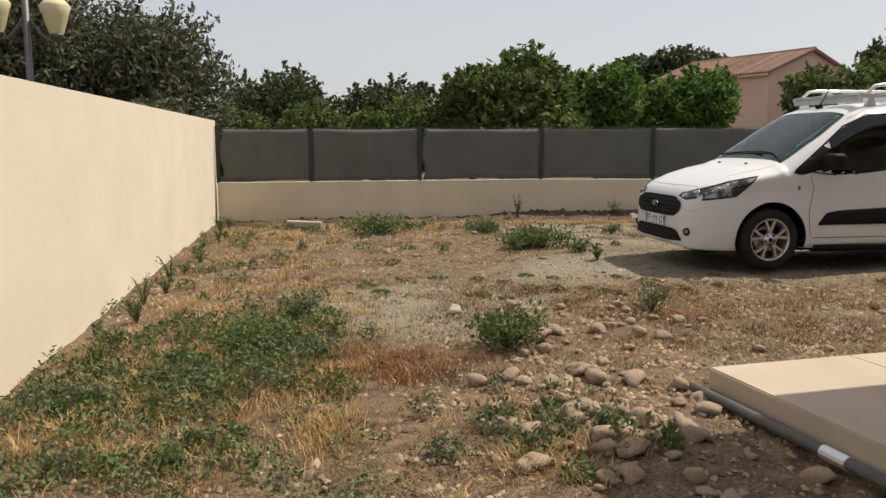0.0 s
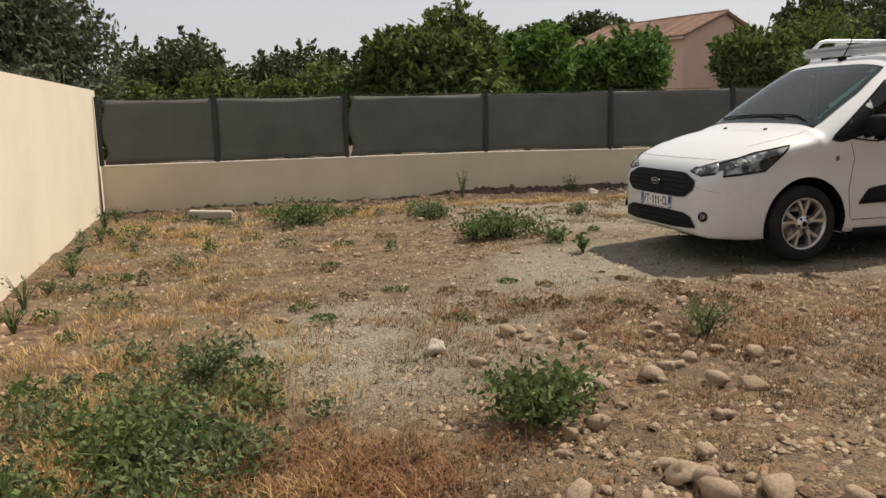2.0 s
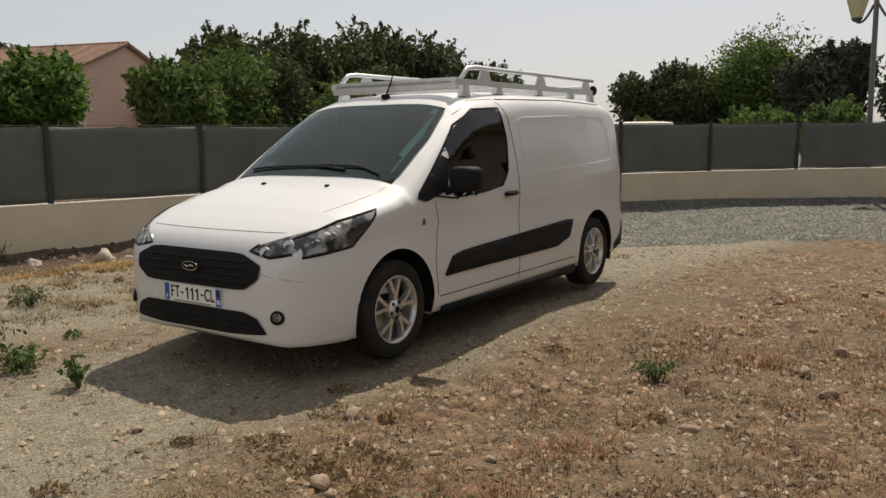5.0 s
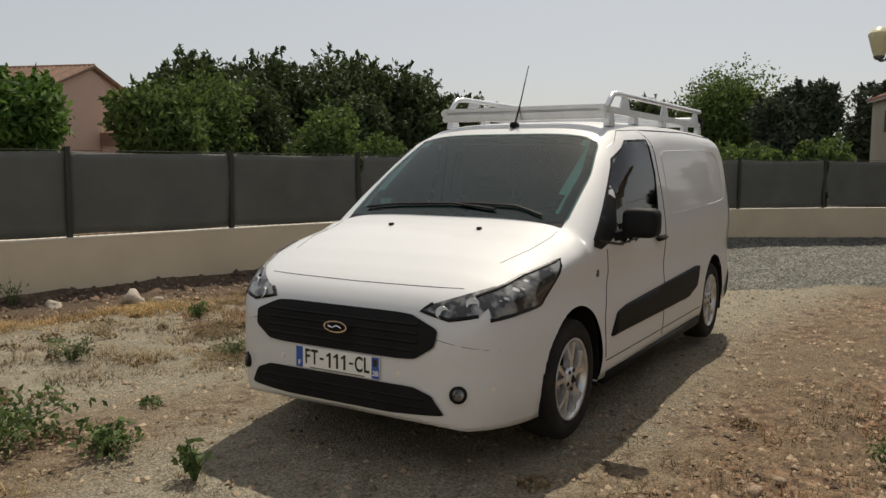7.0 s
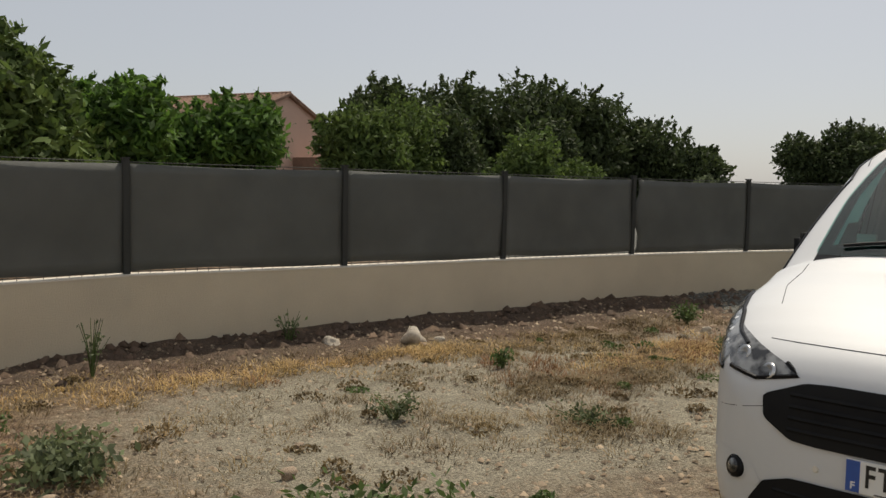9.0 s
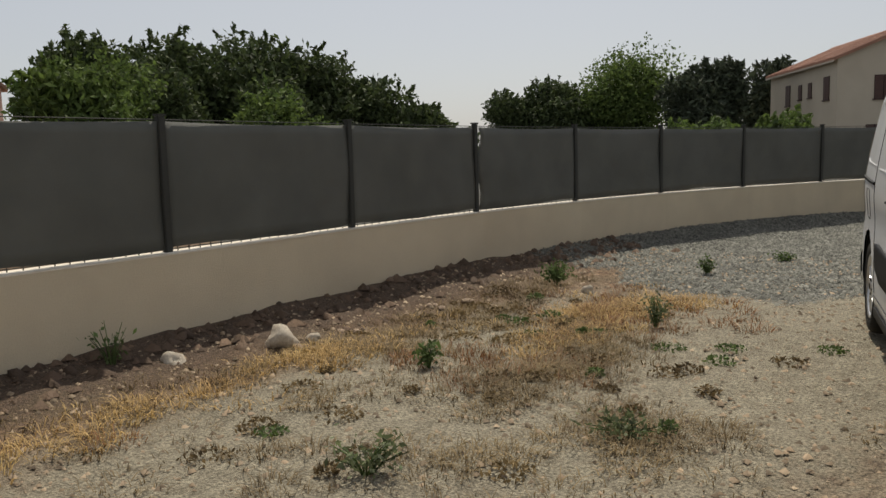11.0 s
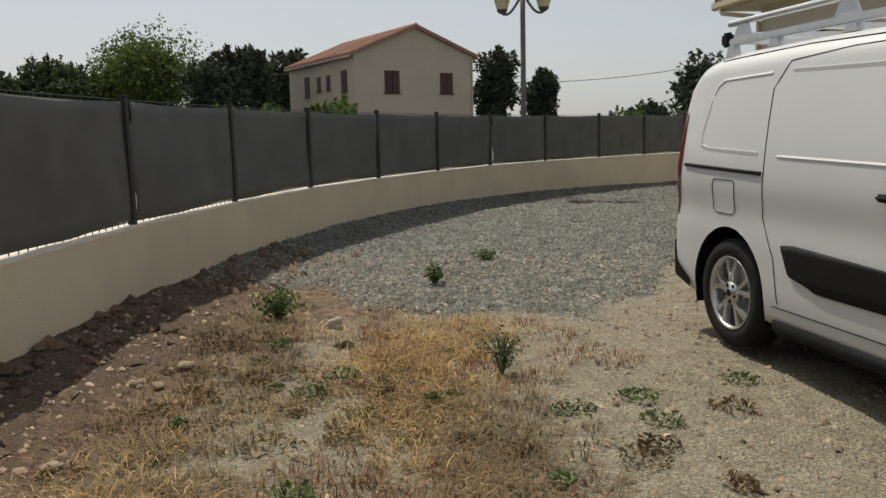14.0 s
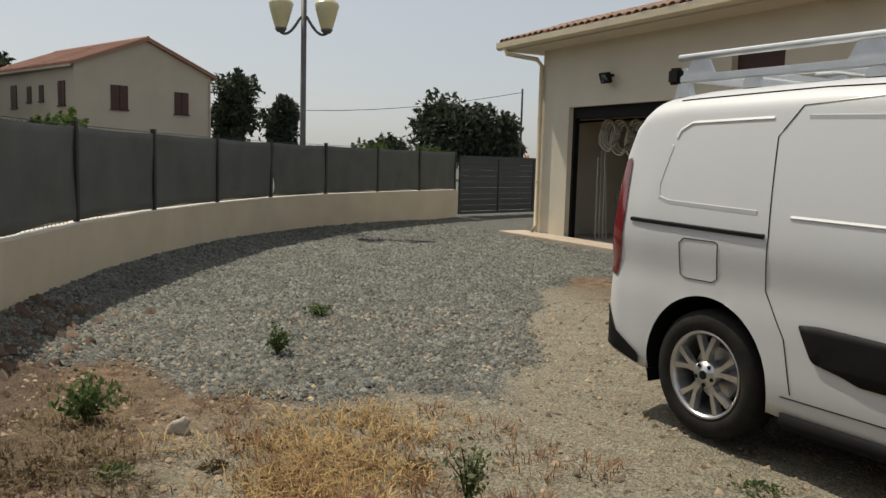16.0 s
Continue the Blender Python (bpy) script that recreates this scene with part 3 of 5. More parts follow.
def build_body(van):
    xs = np.concatenate([[-3.86, -3.857, -3.85, -3.84, -3.825, -3.805, -3.78, -3.75, -3.71, -3.67, -3.63], np.arange(-3.60, 0.61, 0.03), [0.64, 0.67, 0.70, 0.73, 0.76, 0.785, 0.81, 0.83, 0.845, 0.86, 0.868, 0.875, 0.879, 0.88]])
    ns = 46
    s = np.linspace(0, 1, ns)
    V = []
    for x in xs:
        zb = np.interp(x, [-3.86, -3.82, -3.5, -2.5, -0.5, 0.5, 0.8, 0.88], [0.40, 0.33, 0.27, 0.235, 0.235, 0.215, 0.225, 0.27])
        z = zb + (top_z(x) - zb) * (1 - (1 - s) ** 1.9)
        w = half_width(np.full(ns, x), z)
        w[-1] = 0
        left = np.stack([np.full(ns, x), w, z], 1)
        right = left[::-1][1:] * [1, -1, 1]
        V.append(np.concatenate([[[x, 0, zb]], left, right]))
    V = np.array(V)
    n, m = V.shape[:2]
    bm = bmesh.new()
    vs = [[bm.verts.new(p) for p in row] for row in V]
    for i in range(n - 1):
        for j in range(m):
            k = (j + 1) % m
            bm.faces.new((vs[i][j], vs[i + 1][j], vs[i + 1][k], vs[i][k]))
    bm.faces.new(vs[0])
    bm.faces.new(vs[-1][::-1])
    bmesh.ops.recalc_face_normals(bm, faces=bm.faces)
    # wheel arches and glass openings
    R = 0.385
    gone = []
    gh = smooth_poly(GREENHOUSE, 0.2)
    for f in bm.faces:
        c = f.calc_center_median()
        near = min(math.hypot(c.x - wx, c.z - 0.335) for wx in (0.0, -3.06))
        if near < R and abs(c.y) > 0.35:
            gone.append(f)
        elif -0.91 < c.x < -0.22 and abs(c.y) < 0.66 - 0.10 * (-0.17 - c.x) / 0.89 and c.z > 1.12 and f.normal.z > 0.3:
            gone.append(f)
        elif abs(f.normal.y) > 0.5 and inside(gh, np.array([c.x]), np.array([c.z]))[0] and c.x < -0.62:
            gone.append(f)
    bmesh.ops.delete(bm, geom=gone, context="FACES")
    for v in bm.verts:
        if abs(v.co.y) > 0.35:
            for wx in (0.0, -3.06):
                d = math.hypot(v.co.x - wx, v.co.z - 0.335)
                if R - 0.06 < d < R + 0.06 and v.is_boundary:
                    v.co.x, v.co.z = wx + (v.co.x - wx) * R / d, 0.335 + (v.co.z - 0.335) * R / d
    body = part("body", bm, PAINT, van, "glossy white bodywork", True)
    return body


def rounded_block(x0, x1, y0, y1, z0, z1, power=0.45):
    """A soft-cornered block."""
    bm = bmesh.new()
    bmesh.ops.create_uvsphere(bm, u_segments=24, v_segments=16, radius=1.0)
    for v in bm.verts:
        q = [math.copysign(abs(c) ** power, c) for c in v.co]
        v.co = ((x0 + x1) / 2 + q[0] * (x1 - x0) / 2, (y0 + y1) / 2 + q[1] * (y1 - y0) / 2, (z0 + z1) / 2 + q[2] * (z1 - z0) / 2)
    return bm


def text_mesh(words, size, material, parent, m, name="lettering"):
    c = bpy.data.curves.new(name, "FONT")
    c.body, c.size, c.align_x, c.align_y, c.extrude = words, size, "CENTER", "CENTER", 0.0008
    c.offset = 0.018 * size
    tmp = bpy.data.objects.new(name, c)
    me = bpy.data.meshes.new_from_object(tmp)
    bpy.data.objects.remove(tmp)
    ob = link(name, me, material, parent)
    ob.matrix_basis = m
    return ob


def build_van():
    van = empty("van", pose(3.26, 9.655, 0.012, 0, 0, -166.4), "white compact panel van with aluminium roof rack, parked on dust", "van")
    build_body(van)
    for x in (0.0, -3.06):
        for side in (1, -1):
            build_wheel(van, x, side * 0.885, side)
            arch = bmesh.new()
            rows = []
            for k in range(19):
                a = math.pi * (k / 18 * 1.22 - 0.11)
                rows.append([arch.verts.new((x + 0.392 * math.cos(a), side * yy, 0.335 + 0.392 * math.sin(a))) for yy in (0.30, 0.885)])
            for p, q in zip(rows, rows[1:]):
                arch.faces.new((p[0], p[1], q[1], q[0]))
            inner = [r[0] for r in rows]
            arch.faces.new(inner)
            part("wheel_arch_liner", arch, BLACK, van)
    part("underbody", box(-3.7, 0.6, -0.62, 0.62, 0.17, 0.30, 0.02), BLACK, van)
    # glass
    patch("windscreen", [(-0.155, -0.745), (-0.155, 0.745), (-0.6, 0.73), (-0.935, 0.655), (-0.935, -0.655), (-0.6, -0.73)], "top", SCREEN, van, 0.004, 0.0, 0.06, label="tinted curved windscreen", rounded=0.1)
    for q in (1, -1):
        patch("glass_border", [(-0.16, q * 0.735), (-0.6, q * 0.72), (-0.93, q * 0.645), (-0.93, q * 0.60), (-0.6, q * 0.67), (-0.16, q * 0.68)], "top", GLOSS_BLACK, van, 0.0025, 0.0, 0.05, rounded=0.0)
    patch("glass_border", [(-0.158, -0.735), (-0.158, 0.735), (-0.245, 0.70), (-0.245, -0.70)], "top", GLOSS_BLACK, van, 0.0025, 0.0, 0.05, rounded=0.0)
    rim = patch("screen_surround", [(-0.90, -0.64), (-0.90, 0.64), (-0.932, 0.64), (-0.932, -0.64)], "top", GLOSS_BLACK, van, 0.0028, 0.0, 0.05, rounded=0.0)
    seam("wiper", [(-0.20, 0.30), (-0.235, 0.0), (-0.21, -0.62)], "top", van, width=0.016, material=BLACK, lift=0.018)
    seam("wiper", [(-0.19, 0.60), (-0.235, 0.42), (-0.24, 0.05)], "top", van, width=0.016, material=BLACK, lift=0.018)
    for side in (1, -1):
        patch("side_window", GREENHOUSE[2:] + [(-0.62, 1.06)], "side", DARK_GLASS, van, 0.002, 0.0, 0.06, side, rounded=0.15)
        patch("quarter_trim", [(-0.20, 1.02), (-0.36, 1.15), (-0.56, 1.30), (-0.60, 1.27), (-0.56, 1.06), (-0.30, 0.995)], "side", BLACK, van, 0.007, 0.0, 0.05, side, rounded=0.1)
        seam("window_seal", GREENHOUSE[1:] + [GREENHOUSE[0], GREENHOUSE[1]], "side", van, side, 0.016)
        # door gaps
        seam("door_gap", [(-0.43, 0.36), (-0.40, 0.60), (-0.45, 0.85), (-0.40, 0.99)], "side", van, side)
        seam("door_gap", [(-1.56, 0.30), (-1.56, 0.9), (-1.56, 1.2), (-1.53, 1.55), (-1.45, 1.70), (-1.15, 1.685), (-0.90, 1.575)], "side", van, side)
        seam("sill_gap", [(-0.45, 0.34), (-2.6, 0.34)], "side", van, side, 0.006)
        # cladding strip, waist panel
        strip = patch("cladding_strip", [(-0.50, 0.47), (-0.60, 0.60), (-0.75, 0.625), (-2.42, 0.69), (-2.53, 0.68), (-2.45, 0.53), (-2.30, 0.50), (-2.22, 0.475), (-0.70, 0.475)], "side", BLACK, van, 0.012, 0.014, 0.06, side, "black side cladding", 0.08)
        seam("panel_crease", [(-2.62, 1.14), (-1.74, 1.12), (-1.69, 1.17), (-1.68, 1.53), (-1.73, 1.56), (-2.62, 1.585)], "side", van, side, *((0.034, PAINT, -0.011) if side < 0 else (0.014, PAINT, -0.004)))
        seam("panel_crease", [(-2.80, 1.15), (-3.36, 1.17), (-3.43, 1.19), (-3.45, 1.25), (-3.40, 1.46), (-3.36, 1.54), (-3.29, 1.575), (-2.80, 1.585)], "side", van, side, *((0.034, PAINT, -0.011) if side < 0 else (0.014, PAINT, -0.004)))
        seam("roof_gutter", [(-1.5, 1.70), (-2.6, 1.72), (-3.45, 1.70)], "side", van, side, 0.010)
        if side < 0:
            seam("sliding_rail", [(-2.74, 1.045), (-3.62, 1.065)], "side", van, side, 0.026, BLACK)
            seam("door_gap", [(-2.55, 0.36), (-2.60, 0.60), (-2.72, 0.80), (-2.72, 1.05), (-2.76, 1.50), (-2.66, 1.64), (-2.2, 1.67), (-1.60, 1.67)], "side", van, side)
            seam("fuel_flap", [(-3.00, 0.985), (-3.02, 0.995), (-3.22, 0.995), (-3.25, 0.97), (-3.24, 0.81), (-3.20, 0.795), (-3.03, 0.795), (-3.00, 0.815), (-3.00, 0.985)], "side", van, side, 0.005)
        # mirror
        y = side * (float(half_width(-0.52, 1.08)) + 0.02)
        if side < 0:
            mirror = part("mirror_housing", box(-0.84, -0.62, y - 0.07, y + 0.01, 1.05, 1.22, 0.03), BLACK, van, "folded black mirror housing", True)
            part("mirror_arm", tube([(-0.55, y + 0.03, 1.05), (-0.63, y - 0.02, 1.085)], 0.032, 10), BLACK, mirror)
        else:
            mirror = part("mirror_housing", rounded_block(-0.645, -0.485, y + 0.03, y + 0.235, 1.05, 1.22), BLACK, van, "black mirror housing", True)
            part("mirror_glass", box(-0.655, -0.648, y + 0.08, y + 0.21, 1.08, 1.19, 0.002), DARK_GLASS, mirror)
            part("mirror_arm", tube([(-0.55, y - 0.03, 1.05), (-0.56, y + 0.09, 1.085)], 0.032, 10), BLACK, mirror)
        # handles
        for hx in (-1.40, -1.73) if side < 0 else (-1.40,):
            hy = side * (float(half_width(hx, 0.98)) + 0.02)
            part("door_handle", box(hx - 0.10, hx + 0.10, hy - 0.018, hy + 0.018, 0.965, 1.0, 0.012), BLACK, van, smooth=True)
        iy = side * (float(half_width(-0.28, 0.86)) + 0.001)
        part("side_repeater", box(-0.295, -0.265, iy - 0.006, iy + 0.006, 0.845, 0.885, 0.004), PIPE, van)
        part("sill", box(-2.62, -0.46, side * 0.865 - 0.04, side * 0.865 + 0.04, 0.19, 0.285, 0.02), BLACK, van, smooth=True)
        # headlamp: over the corner of the nose, swept back
        outer = patch("headlamp", [(0.70, 0.845), (0.45, 0.93), (0.17, 0.985), (0.27, 0.90), (0.40, 0.785), (0.72, 0.745)], "side", LENS, van, 0.006, 0.0, 0.035, side, "clear swept headlamp", 0.08)
        seam("lamp_edge", [(0.72, 0.745), (0.40, 0.785), (0.27, 0.90), (0.17, 0.985), (0.45, 0.93), (0.70, 0.845)], "side", van, side, 0.02)
        if side > 0:
            patch("headlamp_inner", [(0.60, 0.745), (0.45, 0.775), (0.50, 0.81), (0.79, 0.91), (0.80, 0.86), (0.72, 0.765)], "front", LENS, van, 0.006, 0.0, 0.035, rounded=0.08)
            seam("lamp_edge", [(0.50, 0.81), (0.45, 0.775), (0.60, 0.745), (0.72, 0.765)], "front", van, width=0.02)
        else:
            patch("headlamp_inner", [(-0.60, 0.745), (-0.45, 0.775), (-0.50, 0.81), (-0.79, 0.91), (-0.80, 0.86), (-0.72, 0.765)], "front", LENS, van, 0.006, 0.0, 0.035, rounded=0.08)
            seam("lamp_edge", [(-0.50, 0.81), (-0.45, 0.775), (-0.60, 0.745), (-0.72, 0.765)], "front", van, width=0.02)
        for ly, lz in ((0.56, 0.775), (0.68, 0.815)):
            lx = float(front_x(np.array([side * ly]), np.array([lz]))[0])
            bowl = lathe([(0.0, -0.002), (0.020, 0.001), (0.030, 0.006), (0.033, -0.004)], 20)
            bmesh.ops.transform(bowl, matrix=pose(lx + 0.004, side * ly, lz, 0, 70, side * 30), verts=bowl.verts)
            part("lamp_bowl", bowl, ALLOY, van, smooth=True)
        # fog lamp and its recess
        fx = float(front_x(np.array([side * 0.66]), np.array([0.40]))[0])
        patch("fog_recess", [(side * p, q) for p, q in ((0.54, 0.365), (0.60, 0.45), (0.76, 0.47), (0.765, 0.39), (0.70, 0.35))], "front", PAINT, van, 0.003, 0.0, 0.05, rounded=0.15)
        fog = lathe([(0.0, 0.010), (0.034, 0.008), (0.042, 0.002), (0.042, -0.02)], 22)
        bmesh.ops.transform(fog, matrix=pose(fx + 0.008, side * 0.66, 0.405, 0, 80, side * 28), verts=fog.verts)
        part("fog_lamp", fog, GLOSS_BLACK, van, smooth=True)
        fog = lathe([(0.0, 0.015), (0.024, 0.012), (0.028, 0.006)], 22)
        bmesh.ops.transform(fog, matrix=pose(fx + 0.008, side * 0.66, 0.405, 0, 80, side * 28), verts=fog.verts)
        part("fog_lens", fog, LENS, van, smooth=True)
        # tail lamp
        patch("tail_lamp", [(-3.815, 0.75), (-3.72, 0.74), (-3.69, 0.90), (-3.68, 1.10), (-3.69, 1.40), (-3.75, 1.38)], "side", RED_LENS, van, 0.006, 0.0, 0.04, side, "red tail lamp", 0.12)
        patch("rear_bumper_corner", [(-3.855, 0.36), (-3.855, 0.54), (-3.80, 0.56), (-3.70, 0.44), (-3.50, 0.34), (-3.50, 0.28)], "side", BLACK, van, 0.012, 0.0, 0.04, side, rounded=0.1)
    # nose: grille, lower intake, plate, badge
    patch("grille", [(-0.56, 0.70), (-0.40, 0.765), (0.40, 0.765), (0.56, 0.70), (0.55, 0.62), (0.44, 0.55), (-0.44, 0.55), (-0.55, 0.62)], "front", BLACK, van, 0.010, 0.0, 0.04, label="black grille", rounded=0.1)
    for z in (0.595, 0.635, 0.675, 0.715):
        seam("grille_bar", [(-0.46, z), (0.46, z)], "front", van, width=0.018, material=BLACK, lift=0.010)
    patch("lower_intake", [(-0.60, 0.30), (-0.54, 0.39), (-0.44, 0.425), (0.44, 0.425), (0.54, 0.39), (0.60, 0.30), (0.3, 0.285), (-0.3, 0.285)], "front", BLACK, van, 0.009, 0.0, 0.04, label="black lower intake", rounded=0.06)
    for z in (0.33, 0.37):
        seam("intake_bar", [(-0.50, z), (0.50, z)], "front", van, width=0.014, material=BLACK, lift=0.009)
    seam("bonnet_gap", [(-0.60, 0.875), (-0.45, 0.875), (0.0, 0.872), (0.45, 0.875), (0.60, 0.875)], "front", van, width=0.0035)
    seam("bumper_gap", [(0.42, 0.66), (0.55, 0.655), (0.80, 0.60)], "front", van, width=0.0025, lift=0.0)
    seam("bumper_gap", [(-0.42, 0.66), (-0.55, 0.655), (-0.80, 0.60)], "front", van, width=0.0025, lift=0.0)
    for side in (1, -1):
        seam("bonnet_gap", [(0.42, side * 0.66), (0.2, side * 0.72), (-0.10, side * 0.735)], "top", van, width=0.003, lift=0.0)
        part("washer_jet", box(-0.03, 0.0, side * 0.30 - 0.012, side * 0.30 + 0.012, float(skin_z(np.array([-0.015]), np.array([0.3]))[0]) - 0.004, float(skin_z(np.array([-0.015]), np.array([0.3]))[0]) + 0.014, 0.003), BLACK, van)
        for py, pz in ((0.36, 0.475), (0.78, 0.42)):
            px = float(front_x(np.array([side * py]), np.array([pz]))[0])
            b = lathe([(0.0, 0.003), (0.011, 0.002), (0.012, -0.004)], 14)
            bmesh.ops.transform(b, matrix=pose(px + 0.001, side * py, pz, 0, 85, side * 20), verts=b.verts)
            part("parking_sensor", b, COPING, van)
    badge = bmesh.new()
    bmesh.ops.create_circle(badge, cap_ends=True, segments=40, radius=1.0)
    bmesh.ops.transform(badge, matrix=Matrix.Diagonal((0.072, 0.030, 1, 1)), verts=badge.verts)
    bmesh.ops.transform(badge, matrix=Matrix.Translation((0.879, 0, 0.665)) @ Matrix(((0, 0, 1, 0), (1, 0, 0, 0), (0, 1, 0, 0), (0, 0, 0, 1))), verts=badge.verts)
    ex = bmesh.ops.extrude_face_region(badge, geom=badge.faces[:])
    bmesh.ops.translate(badge, vec=(0.022, 0, 0), verts=[v for v in ex["geom"] if isinstance(v, bmesh.types.BMVert)])
    badge_ob = part("badge", badge, CHROME, van, "oval chrome badge")
    inner = bmesh.new()
    bmesh.ops.create_circle(inner, cap_ends=True, segments=40, radius=1.0)
    bmesh.ops.transform(inner, matrix=Matrix.Translation((0.9035, 0, 0.665)) @ Matrix(((0, 0, 1, 0), (1, 0, 0, 0), (0, 1, 0, 0), (0, 0, 0, 1))) @ Matrix.Diagonal((0.062, 0.023, 1, 1)), verts=inner.verts)
    part("badge_face", inner, GLOSS_BLACK, badge_ob)
    stroke = tube([(0.904, -0.04, 0.668), (0.904, -0.015, 0.660), (0.904, 0.01, 0.672), (0.904, 0.04, 0.662)], 0.004, 5)
    part("badge_stroke", stroke, CHROME, badge_ob)
    face = Matrix(((0, 0, 1, 0), (1, 0, 0, 0), (0, 1, 0, 0), (0, 0, 0, 1)))
    plate = part("number_plate", box(0.884, 0.892, -0.26, 0.26, 0.432, 0.542, 0.002), PLATE, van, "white number plate with black characters")
    part("plate_band", box(0.8915, 0.8935, -0.258, -0.215, 0.434, 0.540), PLATE_BLUE, plate)
    part("plate_band", box(0.8915, 0.8935, 0.215, 0.258, 0.434, 0.540), PLATE_BLUE, plate)
    for k, ch in enumerate("FT-111-CL"):
        y = 0.046 * (k - 4)
        if ch == "1":                                      # upright with a short flag
            one = box(0.8922, 0.8945, y - 0.001, y + 0.011, 0.453, 0.527)
            prism([(y - 0.016, 0.503), (y - 0.016, 0.514), (y + 0.004, 0.527), (y + 0.004, 0.514)], "x", 0.8922, 0.8943, one)
            part("character", one, INK, plate)
        elif ch == "-":
            part("character", box(0.8922, 0.8945, y - 0.012, y + 0.012, 0.486, 0.496), INK, plate)
        else:
            text_mesh(ch, 0.105, INK, plate, Matrix.Translation((0.8935, y, 0.49)) @ face @ Matrix.Diagonal((0.7, 1, 1, 1)), "character")
    for ch, y in (("2", 0.228), ("B", 0.246)):
        text_mesh(ch, 0.034, PLATE, plate, Matrix.Translation((0.8945, y, 0.46)) @ face, "character")
    text_mesh("F", 0.035, PLATE, plate, Matrix.Translation((0.8945, -0.236, 0.455)) @ face)
    part("plate_emblem", box(0.8938, 0.8946, 0.224, 0.248, 0.495, 0.53), INK, plate)
    part("plate_small_print", box(0.8922, 0.893, -0.17, 0.17, 0.436, 0.441), PIPE, plate)
    # antenna
    az = float(top_z(-1.10))
    part("antenna", tube([(-1.05, 0, az), (-1.12, 0, az + 0.12), (-1.26, 0, az + 0.42)], 0.008, 6, taper=0.003), BLACK, van)
    part("antenna_base", box(-1.09, -1.01, -0.02, 0.02, az - 0.02, az + 0.02, 0.008), BLACK, van)
    # cabin seen through the glass
    part("dashboard", box(-0.85, -0.22, -0.70, 0.70, 0.80, 1.04, 0.06), BLACK, van, smooth=True)
    part("steering_wheel", tube([(-0.95 + 0.08 * math.sin(a), 0.38 + 0.18 * math.cos(a), 1.03 + 0.16 * math.sin(a)) for a in [2 * math.pi * k / 24 for k in range(25)]], 0.014, 8), BLACK, van)
    for y in (0.40, -0.40):
        seat = part("seat", box(-1.55, -1.35, y - 0.25, y + 0.25, 0.6, 1.28, 0.06), BLACK, van, smooth=True)
        part("headrest", box(-1.53, -1.42, y - 0.13, y + 0.13, 1.30, 1.48, 0.04), BLACK, seat, smooth=True)
    part("bulkhead", box(-1.68, -1.64, -0.74, 0.74, 0.4, 1.62), BLACK, van)
    part("cabin_floor", box(-1.66, 0.2, -0.80, 0.80, 0.38, 0.42), BLACK, van)
    part("windscreen_sticker", box(-0.36, -0.33, -0.60, -0.52, 1.18, 1.24, 0.0), PLATE, van)
    # roof rack
    z0 = 1.775
    for y in (-0.60, 0.60):
        part("side_rail", box(-3.58, -1.10, y - 0.02, y + 0.02, z0 + 0.03, z0 + 0.075, 0.008), ALU, van, "aluminium rail")
        part("upper_rail", tube([(-1.20, y, z0 + 0.07), (-1.30, y, z0 + 0.158), (-1.40, y, z0 + 0.17), (-3.60, y, z0 + 0.17)], 0.019, 10), ALU, van, "aluminium rail", True)
        for x in (-1.55, -2.5, -3.45):
            part("rack_bracket", prism([(x - 0.10, z0 + 0.075), (x + 0.10, z0 + 0.075), (x + 0.05, z0 + 0.165), (x - 0.05, z0 + 0.165)], "y", y - 0.006, y + 0.006), ALU, van)
        for x in (-1.25, -1.75, -2.45, -3.1, -3.55):
            zz = float(skin_z(np.array([x]), np.array([y]))[0])
            part("rack_foot", prism([(x - 0.06, zz), (x + 0.06, zz), (x + 0.035, z0 + 0.03), (x - 0.035, z0 + 0.03)], "y", y - 0.02, y + 0.02), ALU, van)
    for x in (-1.15, -1.5, -1.9, -2.3, -2.7, -3.1, -3.5):
        part("cross_bar", box(x - 0.03, x + 0.03, -0.58, 0.58, z0 + 0.035, z0 + 0.065, 0.006), ALU, van)
    part("wind_deflector", box(-1.16, -1.12, -0.62, 0.62, z0 - 0.01, z0 + 0.085, 0.01), ALU, van)
    part("rear_roller", tube([(-3.64, -0.52, z0 + 0.10), (-3.64, 0.52, z0 + 0.10)], 0.028, 12), ALU, van)
    for y in (-0.60, 0.60):
        part("roller_bracket", box(-3.67, -3.58, y - 0.025, y + 0.025, z0 + 0.03, z0 + 0.12, 0.015), BLACK, van)
    # rear
    part("rear_window", prism([(-3.78, 1.10), (-3.825, 1.10), (-3.735, 1.62), (-3.70, 1.62)], "y", -0.62, 0.62), GLOSS_BLACK, van)
    for side in (1, -1):
        part("rear_hinge", box(-3.84, -3.79, side * 0.79 - 0.02, side * 0.80 + 0.02, 1.12, 1.19, 0.006), CHROME, van)


build_van()


